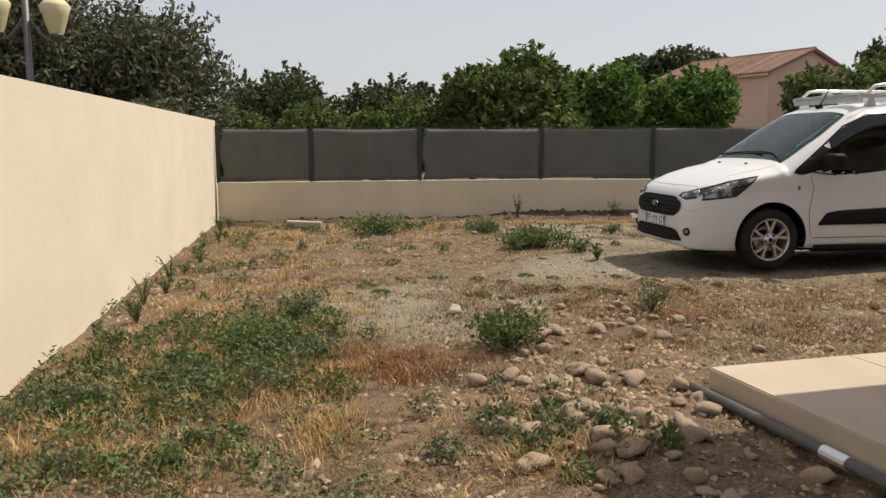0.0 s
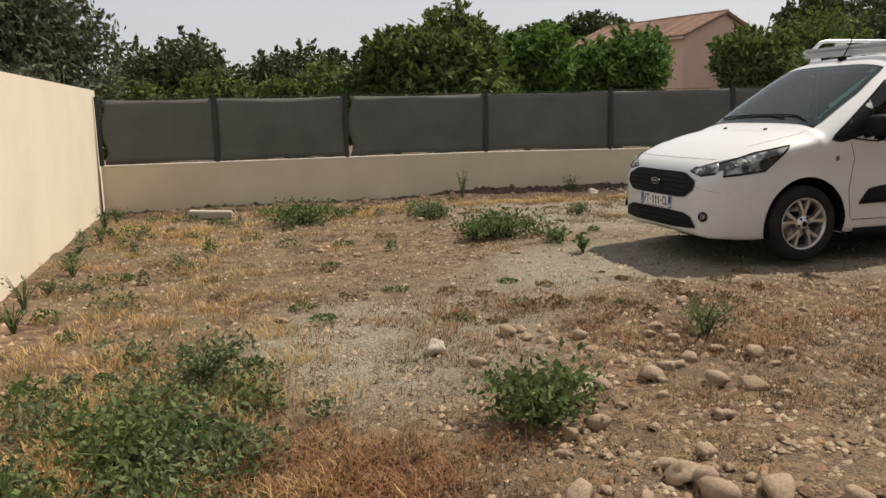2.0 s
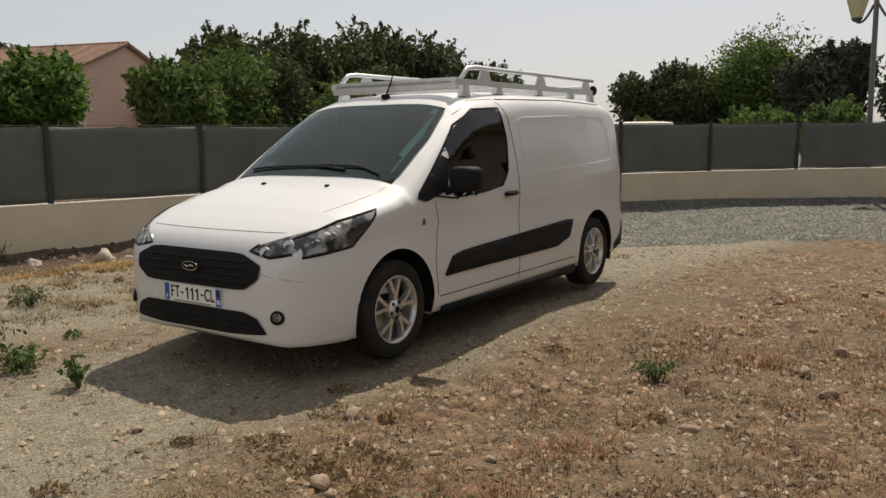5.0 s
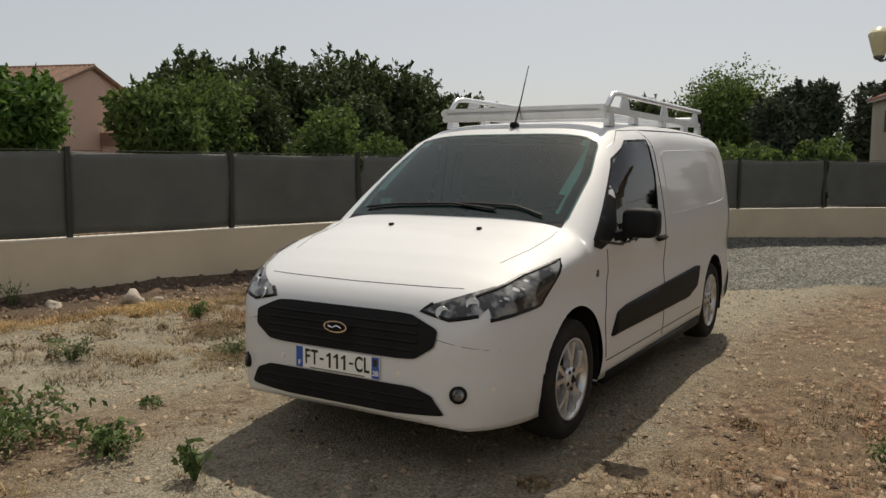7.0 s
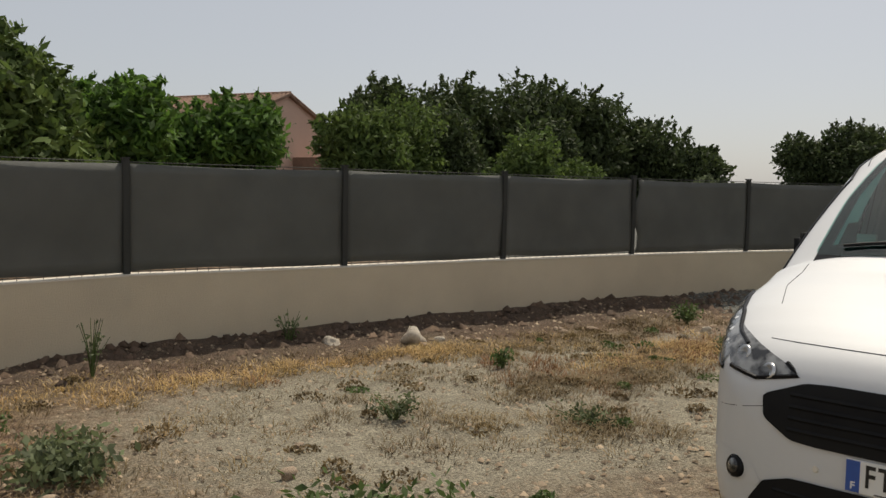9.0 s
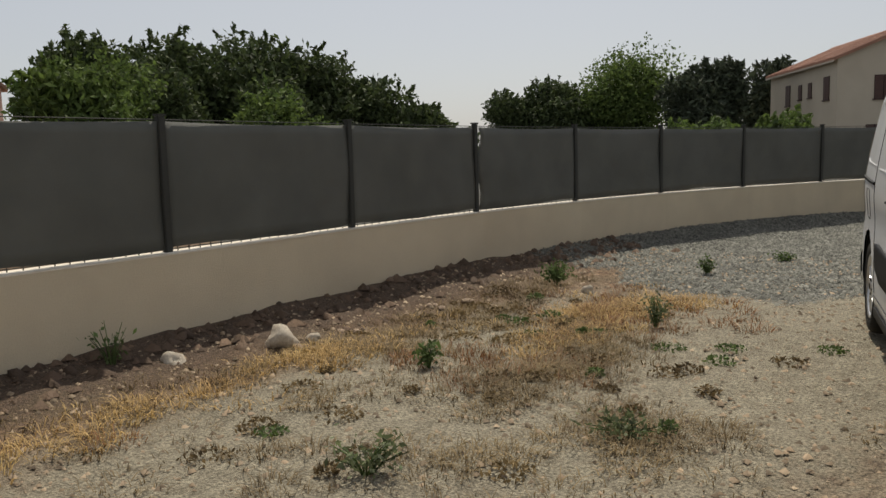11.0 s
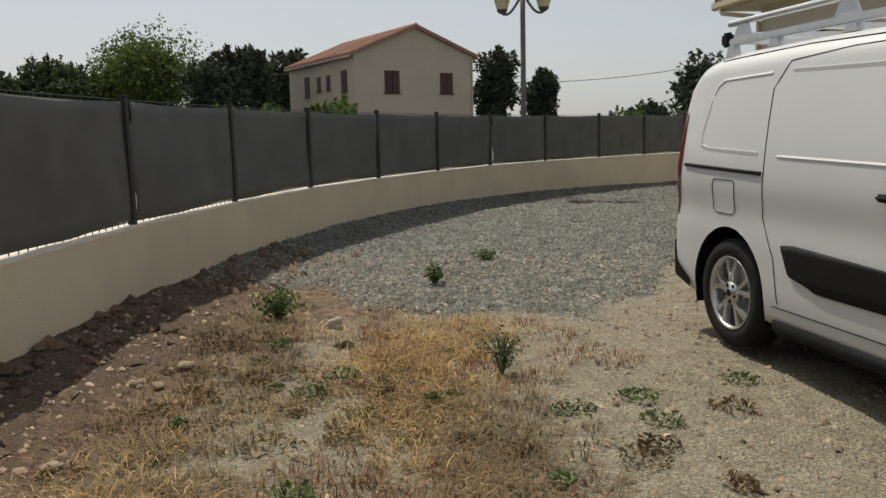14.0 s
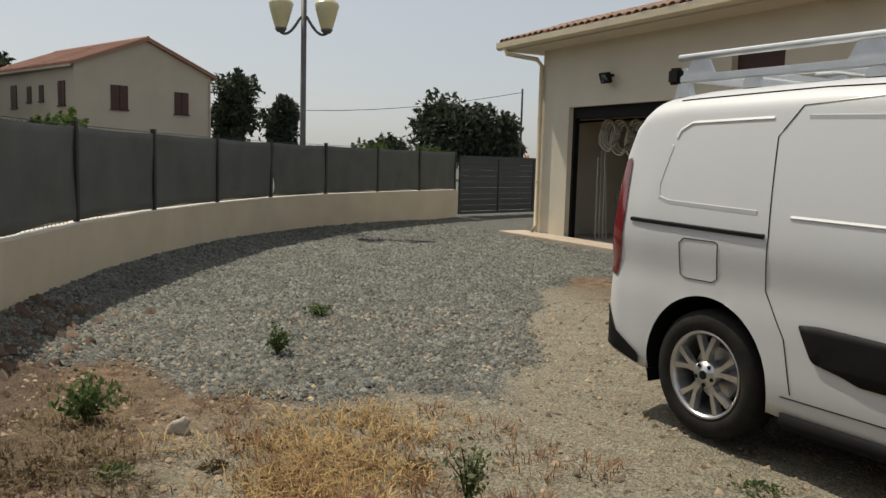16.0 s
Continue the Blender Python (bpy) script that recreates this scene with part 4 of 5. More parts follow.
# ---- terrace slab and added shade roof by the start ----
def build_terrace():
    m = pose(1.83, 4.50, 0, 0, 0, 20)
    slab = part("terrace", box(0, 6, -7, 0, -0.1, 0.15, 0.008), SLAB)
    slab.matrix_basis = m
    tagged(slab, "pale concrete terrace slab with a broken edge", "terrace", kind="structure")
    edge = part("slab_joint", box(0.9, 0.906, -7, -0.002, 0.1505, 0.152), CONCRETE, slab)
    pipe = part("drain_pipe", tube([(-0.06, 0.05, 0.03), (-0.055, -0.6, 0.035), (-0.06, -7, 0.04)], 0.027, 12), PIPE)
    pipe.matrix_basis = m
    tagged(pipe, "grey plastic conduit along the slab edge", "pipe")
    collar = part("pipe_collar", tube([(-0.057, -0.95, 0.036), (-0.057, -1.10, 0.036)], 0.033, 12), ALU, pipe)
    beam = part("steel_channel", box(0.66, 1.6, -0.62, -0.54, 0.152, 0.235, 0.004), WOOD)
    beam.matrix_basis = m
    tagged(beam, "rust-brown steel channel lying on the terrace", "beam")
    # out of view, added so that its shadow falls across the slab corner
    roof = part("shade_roof", box(0.80, 7.0, -8.0, -0.28, 2.75, 2.95, 0.02), CONCRETE)
    roof.matrix_basis = m
    tagged(roof, "plain unseen roof added to shade the terrace corner", "roof", kind="structure")
    # unseen posts added to carry that roof
    for x, y in ((5.8, -0.5), (5.8, -6.8)):
        p = part("shade_roof_post", box(x, x + 0.2, y - 0.2, y, 0.15, 2.75, 0.01), RENDER)
        p.matrix_basis = m
        tagged(p, "cream post added under the unseen shade roof", "post", kind="structure")


build_terrace()


# ---- the house with the garage ----
def build_home():
    """Local x runs from the garage's outer corner back along the facade; y points into the house."""
    m = pose(17.15, 7.25, 0, 0, 0, 191)
    home = empty("garage_building", m, "cream rendered house with an open garage and tiled eaves", "house")
    L, D, H = 11.5, 8.0, 3.55
    g0, g1, gt = 0.85, 3.55, 2.40
    for xa, xb, za, zb in ((0, g0, -0.1, H), (g1, 4.6, -0.1, H), (5.5, L, -0.1, H), (4.6, 5.5, -0.1, 2.55), (4.6, 5.5, 3.05, H), (g0, g1, gt, H)):
        part("facade_panel", box(xa, xb, 0, 0.25, za, zb), RENDER, home)
    part("end_wall", box(0, 0.25, 0.252, D, -0.1, H), RENDER, home)
    part("end_wall", box(L - 0.25, L, 0.252, D, -0.1, H), RENDER, home)
    part("back_wall", box(0.252, L - 0.252, D - 0.25, D, -0.1, H), RENDER, home)
    part("inner_wall", box(4.2, 4.35, 0.252, D - 0.252, -0.1, H), CONCRETE, home)
    part("garage_ceiling", box(0.252, L - 0.252, 0.252, D - 0.252, 2.75, 2.85), CONCRETE, home)
    part("garage_floor", box(0.252, 4.19, 0.252, D - 0.252, -0.1, 0.02), CONCRETE, home)
    ap = part("apron", box(-0.45, 4.6, -0.62, -0.004, -0.1, 0.05, 0.01), SLAB, home, "pale concrete apron")
    frame_ = part("door_frame", box(g0, g0 + 0.07, 0.10, 0.2, 0.02, gt - 0.07, 0.004), BLACK, home)
    part("door_frame", box(g1 - 0.07, g1, 0.10, 0.2, 0.02, gt - 0.07, 0.004), BLACK, home)
    part("door_box", box(g0, g1, 0.10, 0.3, gt - 0.20, gt, 0.004), BLACK, home, "black raised roller door box")
    part("small_window", box(4.6, 5.5, 0.12, 0.16, 2.55, 3.05), SHUTTER, home, "dark small window")
    part("soffit", box(-0.55, L + 0.3, -0.55, 0.0, H - 0.06, H, 0.0), RENDER, home)
    part("soffit", box(-0.55, 0.0, 0.0, D + 0.3, H - 0.06, H, 0.0), RENDER, home)
    # gutter
    gut = bmesh.new()
    prof = [(-0.66, H + 0.10), (-0.66, H + 0.0), (-0.62, H - 0.04), (-0.57, H - 0.04), (-0.55, H + 0.02), (-0.57, H + 0.03), (-0.60, H + 0.0), (-0.63, H + 0.02), (-0.645, H + 0.10)]
    prism(prof, "x", -0.68, L + 0.3, gut)
    part("gutter", gut, GUTTER, home, "cream gutter")
    part("downpipe", tube([(-0.45, -0.60, H - 0.02), (-0.40, -0.58, H - 0.12), (-0.06, -0.12, H - 0.22), (0.02, -0.06, H - 0.34), (0.02, -0.06, 0.18), (0.0, -0.14, 0.06)], 0.042, 12), GUTTER, home, "cream downpipe", True)
    for z in (1.0, 2.2):
        part("pipe_clip", lathe([(0.045, z), (0.05, z), (0.05, z + 0.03), (0.045, z + 0.03)], 12), GUTTER, home).matrix_basis = pose(0.02, -0.06, 0)
    # hipped roof with canal tiles along the visible slope
    rb = bmesh.new()
    pitch = 0.32
    c = [(-0.55, -0.6, H), (L + 0.3, -0.6, H), (L + 0.3, D + 0.5, H), (-0.55, D + 0.5, H)]
    half = (D + 1.1) / 2
    r0, r1 = (-0.55 + half, D / 2 - 0.05, H + half * pitch), (L + 0.3 - 2, D / 2 - 0.05, H + half * pitch)
    vs = [rb.verts.new(p) for p in c + [r0, r1]]
    for f in ((0, 1, 5, 4), (1, 2, 5), (2, 3, 4, 5), (3, 0, 4), (3, 2, 1, 0)):
        rb.faces.new([vs[i] for i in f])
    part("roof", rb, TILE, home)
    tile = bmesh.new()
    rows = []
    for v, r in ((0.0, 0.085), (0.46, 0.07)):
        for o in (0.0, -0.014):
            rows.append([tile.verts.new(((r + o) * math.cos(a), v, (r + o) * 0.75 * math.sin(a) + v * pitch)) for a in [math.pi * k / 6 for k in range(7)]])
    for q, s in ((0, 2), (1, 3), (0, 1), (2, 3)):
        for k in range(6):
            tile.faces.new((rows[q][k], rows[q][k + 1], rows[s][k + 1], rows[s][k]))
    tm = bpy.data.meshes.new("canal_tile")
    tile.to_mesh(tm)
    tile.free()
    tm.materials.append(TILE)
    for i in range(58):
        for j in range(3):
            x, y = -0.50 + 0.19 * i, -0.66 + 0.40 * j
            if x < -0.5 + (y + 0.6):
                continue
            t = new("canal_tile", tm)
            t.parent = home
            t.matrix_basis = pose(x + random.uniform(-0.008, 0.008), y + random.uniform(-0.015, 0.015), H + 0.12 + (y + 0.6) * pitch, 0, 0, random.uniform(-2, 2))
    lampg = empty("floodlight", m @ pose(2.05, -0.02, 2.88), "small black wall floodlight above the garage", "floodlight")
    part("bracket", box(-0.02, 0.02, -0.13, 0.02, -0.02, 0.02, 0.005), BLACK, lampg)
    part("housing", box(-0.13, 0.13, -0.19, -0.13, -0.09, 0.09, 0.012, pose(0, 0, 0, 20, 0, 0)), BLACK, lampg)
    part("lens", box(-0.10, 0.10, -0.197, -0.19, -0.065, 0.065, 0.002, pose(0, 0, 0, 20, 0, 0)), LENS, lampg)
    # hanging cable coils and leaning lengths inside
    for k, (x, z, r) in enumerate(((1.55, 2.02, 0.27), (1.80, 1.98, 0.30), (2.15, 1.95, 0.33), (2.35, 1.98, 0.28))):
        coil = empty("cable_coil", m @ pose(x, 0.42 + 0.06 * k, z - 0.12), "pale coiled conduit hanging in the garage", "cable coil", "coils in the garage")
        for q in range(6):
            pts = [((r - 0.012 * q) * 0.75 * math.cos(a), 0.03 * (q - 3) + 0.02 * math.sin(3 * a), (r - 0.02 * q + 0.03 * (q % 2)) * math.sin(a)) for a in [2 * math.pi * i / 28 for i in range(29)]]
            part("loop", tube(pts, 0.013, 6), CABLE, coil, smooth=True)
    rodb = part("hanging_bar", tube([(0.252, 0.5, 2.17), (4.2, 0.5, 2.17)], 0.02, 8), BLACK, home)
    for k in range(4):
        rod = part("metal_length", box(-0.012, 0.012, -0.012, 0.012, 0, 1.5 + 0.12 * (k % 3), 0.002), ALU if k % 2 else CABLE)
        rod.matrix_basis = m @ pose(1.08 + 0.045 * k, 0.55 + 0.05 * k, 0.022, 3 + k, 3 + k % 3, 0)
        tagged(rod, "thin metal length leaning inside the garage", "bar", "lengths in the garage")
    rackb = empty("storage_rack", m @ pose(2.5, 3.4, 0.02), "dark cluttered storage rack in the garage", "shelf")
    for x in (-1.0, 0.9):
        for y in (0, 0.4):
            part("upright", box(x, x + 0.05, y, y + 0.05, 0, 1.9), BLACK, rackb)
    for z in (0.3, 0.9, 1.5):
        part("shelf", box(-0.945, 0.895, 0.0, 0.45, z, z + 0.03), WOOD, rackb)
        for k in range(4):
            c0 = part("carton", box(-0.85 + 0.43 * k, -0.5 + 0.43 * k, 0.05, 0.38, z + 0.031, z + 0.2 + 0.06 * ((k * 7) % 4), 0.01), WOOD if k % 2 else CONCRETE)
            c0.matrix_basis = m @ pose(2.5, 3.4, 0.02)
            tagged(c0, "storage box on the garage rack", "box", "boxes on the rack")


build_home()


# ---- far houses ----
def gable_house(name, label, m, L, W, eave, ridge, wall, roof, windows, chimney=False):
    """Local x along the ridge from the near gable, y across, gable in the plane x = 0."""
    h = empty(name, m, label, "house")
    hw = W / 2
    bm = prism([(-hw, -0.3), (hw, -0.3), (hw, eave), (0, ridge), (-hw, eave)], "x", 0, L)
    part("wall", bm, wall, h)
    k = (ridge - eave) / hw
    for s in (1, -1):
        part("roof", prism([(s * (hw + 0.3), eave - 0.3 * k + 0.02), (0, ridge + 0.02), (0, ridge + 0.18), (s * (hw + 0.3), eave - 0.3 * k + 0.16)], "x", -0.25, L + 0.25), roof, h)
        bm = bmesh.new()
        n = int(L / 0.32)
        for i in range(n + 1):
            x = -0.2 + (L + 0.4) * i / n
            tube([(x, s * (hw + 0.32), eave - 0.3 * k + 0.16), (x, 0, ridge + 0.19)], 0.075, 6, bm)
        tagged(part("roof_tiles", bm, roof, h), kind="stuff")
        part("eave_board", box(-0.2, L + 0.2, s * (hw + 0.30) - 0.03, s * (hw + 0.30) + 0.03, eave - 0.3 * k - 0.06, eave - 0.3 * k + 0.05), wall, h)
    part("ridge_tiles", tube([(-0.25, 0, ridge + 0.2), (L + 0.25, 0, ridge + 0.2)], 0.11, 8), roof, h)
    for face, a, z, w, t in windows:
        win = new("window")
        win.parent = h
        win.matrix_basis = pose(0, a, z, 0, 0, 90) if face == "gable" else pose(a, (hw if face == "left" else -hw), z, 0, 0, 0 if face == "left" else 180)
        # outward is +y of the window
        part("pane", box(-w / 2, w / 2, -0.01, 0.02, 0, t), GLOSS_BLACK, win)
        for q in (-1, 1):
            part("shutter", box(min(q * w * 0.02, q * w / 2), max(q * w * 0.02, q * w / 2), 0.02, 0.06, 0.02, t - 0.02, 0.004), SHUTTER, win)
        part("sill", box(-w / 2 - 0.08, w / 2 + 0.08, 0.0, 0.10, -0.08, 0.0, 0.004), SHUTTER, win)
    return h


pink = gable_house("pink_house", "salmon pink house with brown tiled gable roof", pose(20.8, 57.4, 0, 0, 0, 121), 11.0, 7.8, 5.75, 7.25, PINK, TILE, [("gable", 1.0, 1.0, 0.9, 1.2)])
part("lean_to_roof", prism([(-3.8, 2.6), (-0.6, 2.6), (-0.6, 3.4)], "x", -3.0, -0.02), TILE, pink)
part("lean_to_wall", box(-2.8, -0.02, -3.6, -0.7, -0.3, 2.59), PINK, pink)
ochre = gable_house("ochre_house", "two-storey ochre house with red roof and brown shutters", pose(55.9, 16.2, 0, 0, 0, 31), 12.5, 8.8, 6.3, 8.05, OFFWHITE, TILE_RED,
                    [("gable", 1.75, 3.9, 1.05, 1.4), ("gable", -2.3, 3.85, 0.95, 1.35), ("left", 1.6, 4.0, 0.9, 1.4), ("left", 4.4, 4.3, 0.6, 0.95), ("left", 6.2, 4.3, 0.6, 0.95), ("left", 8.6, 4.0, 0.9, 1.4), ("gable", 2.2, 1.0, 1.0, 1.4)])
part("air_unit", box(-0.4, -0.02, -4.0, -3.4, 1.75, 2.3, 0.02), COPING, ochre, "white air unit")
part("downpipe", tube([(-0.06, -4.3, 0), (-0.06, -4.3, 6.1)], 0.05, 8), OFFWHITE, ochre)


# ---- street lamps ----
def street_lamp(m, lantern_z):
    lampo = empty("street_lamp", m, "grey street lamp with two cream lantern heads", "street lamp", "street lamps")
    part("pole", tube([(0, 0, -0.2), (0, 0, 1.2), (0, 0, lantern_z + 1.1)], 0.065, 12, taper=0.05), LAMP_GREY, lampo, smooth=True)
    for s in (1, -1):
        z = lantern_z
        pts = [(s * 0.05, 0, z + 0.25)] + [(s * (0.05 + 0.38 * t), 0, z + 0.25 - 0.33 * math.sin(math.pi * t * 0.62)) for t in np.linspace(0.1, 1, 9)]
        pts.append((s * 0.43, 0, z - 0.02))
        part("arm", tube(pts, 0.026, 8), LAMP_GREY, lampo, smooth=True)
        head = new("lantern")
        head.parent = lampo
        head.matrix_basis = pose(s * 0.43, 0, z)
        part("holder", lathe([(0.0, -0.06), (0.07, -0.05), (0.11, 0.0), (0.11, 0.03), (0.0, 0.03)], 20), LAMP_GREY, head, smooth=True)
        part("globe", lathe([(0.11, 0.03), (0.15, 0.16), (0.20, 0.34), (0.235, 0.46), (0.215, 0.50)], 24), LANTERN, head, "cream frosted lantern", True)
        part("lid", lathe([(0.215, 0.50), (0.15, 0.57), (0.06, 0.62), (0.0, 0.63)], 24), LANTERN, head, "", True)


street_lamp(pose(18.45, 11.62, 0, 0, 0, 75), 3.75)
street_lamp(pose(-7.0, 13.0, 0, 0, 0, 30), 3.1)
cable = part("overhead_cable", tube([(60, 24 - 34 * t, 8.0 - 3.4 * math.sin(math.pi * min(1, 0.15 + 0.72 * t))) for t in np.linspace(0, 1, 16)], 0.02, 5), BLACK)
tagged(cable, "thin black overhead cable in the distance", "cable")
pole_far = part("utility_pole", tube([(60, -10, -0.2), (60, -10, 6.9)], 0.10, 8, taper=0.07), BARK)
tagged(pole_far, "far wooden utility pole behind the trees", "pole")


# ---- car parked beyond the fence ----
def build_parked_car():
    car = empty("parked_car", pose(23.3, 20.2, 0, 0, 0, -55), "cream car parked beyond the screen fence", "car")
    lower = [(-2.0, 0.32), (2.0, 0.32), (2.05, 0.62), (1.95, 0.95), (1.15, 1.08), (-1.85, 1.10), (-2.05, 0.9)]
    part("body", prism(smooth_poly(lower), "y", -0.85, 0.85), GUTTER, car, "cream bodywork", True)
    cabin = [(1.2, 1.05), (0.70, 1.66), (-1.55, 1.68), (-1.88, 1.05)]
    part("glass", prism(smooth_poly(cabin, 0.1), "y", -0.74, 0.74), GLOSS_BLACK, car, "dark glass")
    part("roof", rounded_block(-1.55, 0.72, -0.76, 0.76, 1.62, 1.80, 0.6), COPING, car, "pale cream roof", True)
    for x in (-1.25, 1.25):
        for y in (-0.76, 0.76):
            w = part("wheel", lathe([(0.0, -0.09), (0.19, -0.09), (0.30, -0.09), (0.32, -0.05), (0.32, 0.05), (0.30, 0.09), (0.19, 0.09), (0.0, 0.09)], 24, axis="Y"), RUBBER, car)
            w.matrix_basis = pose(x, y, 0.30)


build_parked_car()


# ---- trees ----
def leaf_quads(c, size, stretch=1.8, up=0.0):
    """Small pointed leaves, turned at random, one at each centre."""
    n = len(c)
    d = rng.normal(size=(n, 3))
    d[:, 2] += up
    d /= np.linalg.norm(d, axis=1, keepdims=True)
    e = np.cross(d, rng.normal(size=(n, 3)))
    e /= np.linalg.norm(e, axis=1, keepdims=True) + 1e-9
    s = (size * rng.uniform(0.6, 1.35, n))[:, None]
    a, b = d * s * stretch / 2, e * s / 2
    v = np.stack([c - a, c + b * 0.9, c + a, c - b * 0.9], 1).reshape(-1, 3)
    return v, np.arange(4 * n).reshape(n, 4)


def lobes_of(w, h, z0, count, lumpy):
    out = []
    for k in range(count):
        a = rng.uniform(0, 2 * math.pi)
        r = math.sqrt(rng.uniform(0.0, 1.0)) * 0.30 * w
        z = z0 + h * rng.uniform(0.18, 0.82)
        lim = 1.0 - 0.5 * abs((z - z0) / h - 0.45)
        size = rng.uniform(0.14, 0.25) * min(w, h * 1.3) * (1 + 0.3 * lumpy * rng.uniform(-1, 1))
        out.append((r * lim * math.cos(a), r * lim * math.sin(a), z, size))
    out.append((0, 0, z0 + 0.45 * h, 0.36 * min(w, h)))
    return out


def tree(x, y, top, width, base, material, label, leaves=5000, leaf=0.12, count=22, lumpy=1.0, stretch=1.8, sprigs=0.15, category="tree", trunk=True):
    t = empty("tree" if category == "tree" else "bush", pose(x, y, 0), label, category)
    h = top - base
    lobes = lobes_of(width, h, base, count, lumpy)
    high = max(l[2] + 1.0 * l[3] for l in lobes)
    lobes = [(a, b, base + (c - base) * h / (high - base), r) for a, b, c, r in lobes]
    per = np.array([l[3] ** 2 for l in lobes])
    per = (per / per.sum() * leaves).astype(int)
    pts = []
    for (a, b, c, r), n in zip(lobes, per):
        d = rng.normal(size=(n, 3))
        d /= np.linalg.norm(d, axis=1, keepdims=True)
        q = np.where(rng.random(n) < 0.22, rng.uniform(0.2, 0.8, n), rng.normal(0.93, 0.10, n))
        lump = 1 + 0.16 * lumpy * np.sin(5 * d[:, 0] + 3 * c + a) * np.sin(6 * d[:, 2] + 2 * b) + 0.10 * np.sin(11 * d[:, 1] + 7 * a)
        p = np.array([a, b, c]) + d * (r * q * lump)[:, None] * [1, 1, 0.85]
        pts.append(p)
        m = int(n * sprigs)
        if m:
            k = rng.integers(0, n, max(3, m // 14))
            for s in k:                                    # shoots that stick out of the outline
                u = d[s] + np.array([0, 0, 0.8])
                u /= np.linalg.norm(u)
                g = rng.uniform(0.9, 1.28, 14)
                pts.append(np.array([a, b, c]) + u * (r * g)[:, None] + rng.normal(0, 0.03 * r, (14, 3)))
    p = np.concatenate(pts)
    p = p[p[:, 2] > 0.05]
    v, f = leaf_quads(p, leaf, stretch, 0.2)
    array_mesh("crown", v, f, material, t)
    if True:
        bm = bmesh.new()
        lean = rng.uniform(-0.1, 0.1, 2) * width
        fork = base + 0.25 * h
        tube([(0, 0, -0.2), (lean[0] * 0.4, lean[1] * 0.4, fork * 0.5), (lean[0], lean[1], fork)], 0.04 * width + 0.03, 8, bm, taper=0.028 * width + 0.02)
        for a, b, c, r in lobes[:9]:
            tube([(lean[0], lean[1], fork), ((lean[0] + a) / 2, (lean[1] + b) / 2, (fork + c) / 2 + 0.1), (a, b, c)], 0.02 * width + 0.015, 6, bm, taper=0.01)
        part("trunk", bm, BARK, t, smooth=True)
    return t


# olives behind the tall wall
tree(-9.8, 16.8, 5.9, 5.4, 0.9, OLIVE, "large grey-green olive tree behind the tall wall", 26000, 0.065, 34, sprigs=0.2, stretch=2.6)
tree(-7.2, 18.2, 4.6, 4.0, 0.5, OLIVE, "dense grey-green olive tree behind the tall wall", 20000, 0.065, 28, sprigs=0.2, stretch=2.6)
tree(-6.1, 15.2, 2.25, 1.6, 0.3, OLIVE, "low silvery shrub behind the tall wall", 5000, 0.06, 14, stretch=2.6, category="bush", trunk=False)
tree(-7.3, 13.8, 2.3, 1.6, 0.3, OLIVE, "low silvery shrub behind the tall wall", 5000, 0.06, 14, stretch=2.6, category="bush", trunk=False)
# dark trees and bushes behind the back fence
tree(-10.0, 37.6, 4.6, 7.0, 0.3, DEEP, "dark green broad tree behind the fence", 14000, 0.15, 26)
tree(-5.6, 39.6, 4.25, 5.6, 0.3, DEEP, "dark green broad tree behind the fence", 12000, 0.15, 24)
tree(-3.4, 41.0, 4.3, 2.6, 0.3, OLIVE, "dark grey-green tree behind the fence", 7000, 0.15, 18)
tree(-1.6, 40.0, 4.0, 4.6, 0.3, DEEP, "dark green tree behind the fence", 7000, 0.15, 18)
for bx, by, bt, bw in ((-6.3, 21.1, 2.4, 2.0), (-4.6, 22.3, 2.45, 2.2), (-3.2, 23.6, 2.35, 2.2), (-2.3, 25.9, 2.85, 2.4), (-1.3, 24.4, 2.5, 1.8)):
    tree(bx, by, bt, bw, 0.2, MID, "olive-green garden bush behind the fence", 6500, 0.085, 18, category="bush", trunk=False)
tree(0.9, 24.1, 3.85, 3.9, 0.9, MID, "leafy fruit tree with upright shoots", 17000, 0.10, 30, sprigs=0.45, stretch=2.4)
tree(-0.3, 24.6, 3.5, 2.2, 0.9, MID, "leafy fruit tree with upright shoots", 8000, 0.10, 18, sprigs=0.4, stretch=2.4)
tree(3.6, 26.9, 3.8, 2.7, 0.9, BRIGHT, "bright green rounded fruit tree", 11000, 0.11, 22, sprigs=0.15, stretch=2.2)
tree(6.85, 29.0, 3.75, 3.6, 1.3, BRIGHT, "bright green spreading fruit tree with short trunk", 13000, 0.11, 22, sprigs=0.15, stretch=2.4)
tree(12.7, 32.2, 3.9, 3.7, 1.3, MID, "drooping green fruit tree behind the fence", 11000, 0.11, 20, sprigs=0.25, stretch=2.8)
tree(19.2, 41.5, 5.6, 6.0, 0.4, MID, "dense green tree in the grove", 13000, 0.14, 26)
tree(22.6, 42.5, 5.9, 5.8, 0.4, DEEP, "dense dark tree in the grove", 13000, 0.15, 26)
tree(18.6, 31.2, 3.75, 3.3, 0.3, MID, "rounded olive-green shrub before the grove", 9000, 0.11, 20, category="bush", trunk=False)
tree(22.5, 32.5, 2.7, 3.0, 0.3, MID, "low olive-green shrub before the grove", 7000, 0.11, 16, category="bush", trunk=False)
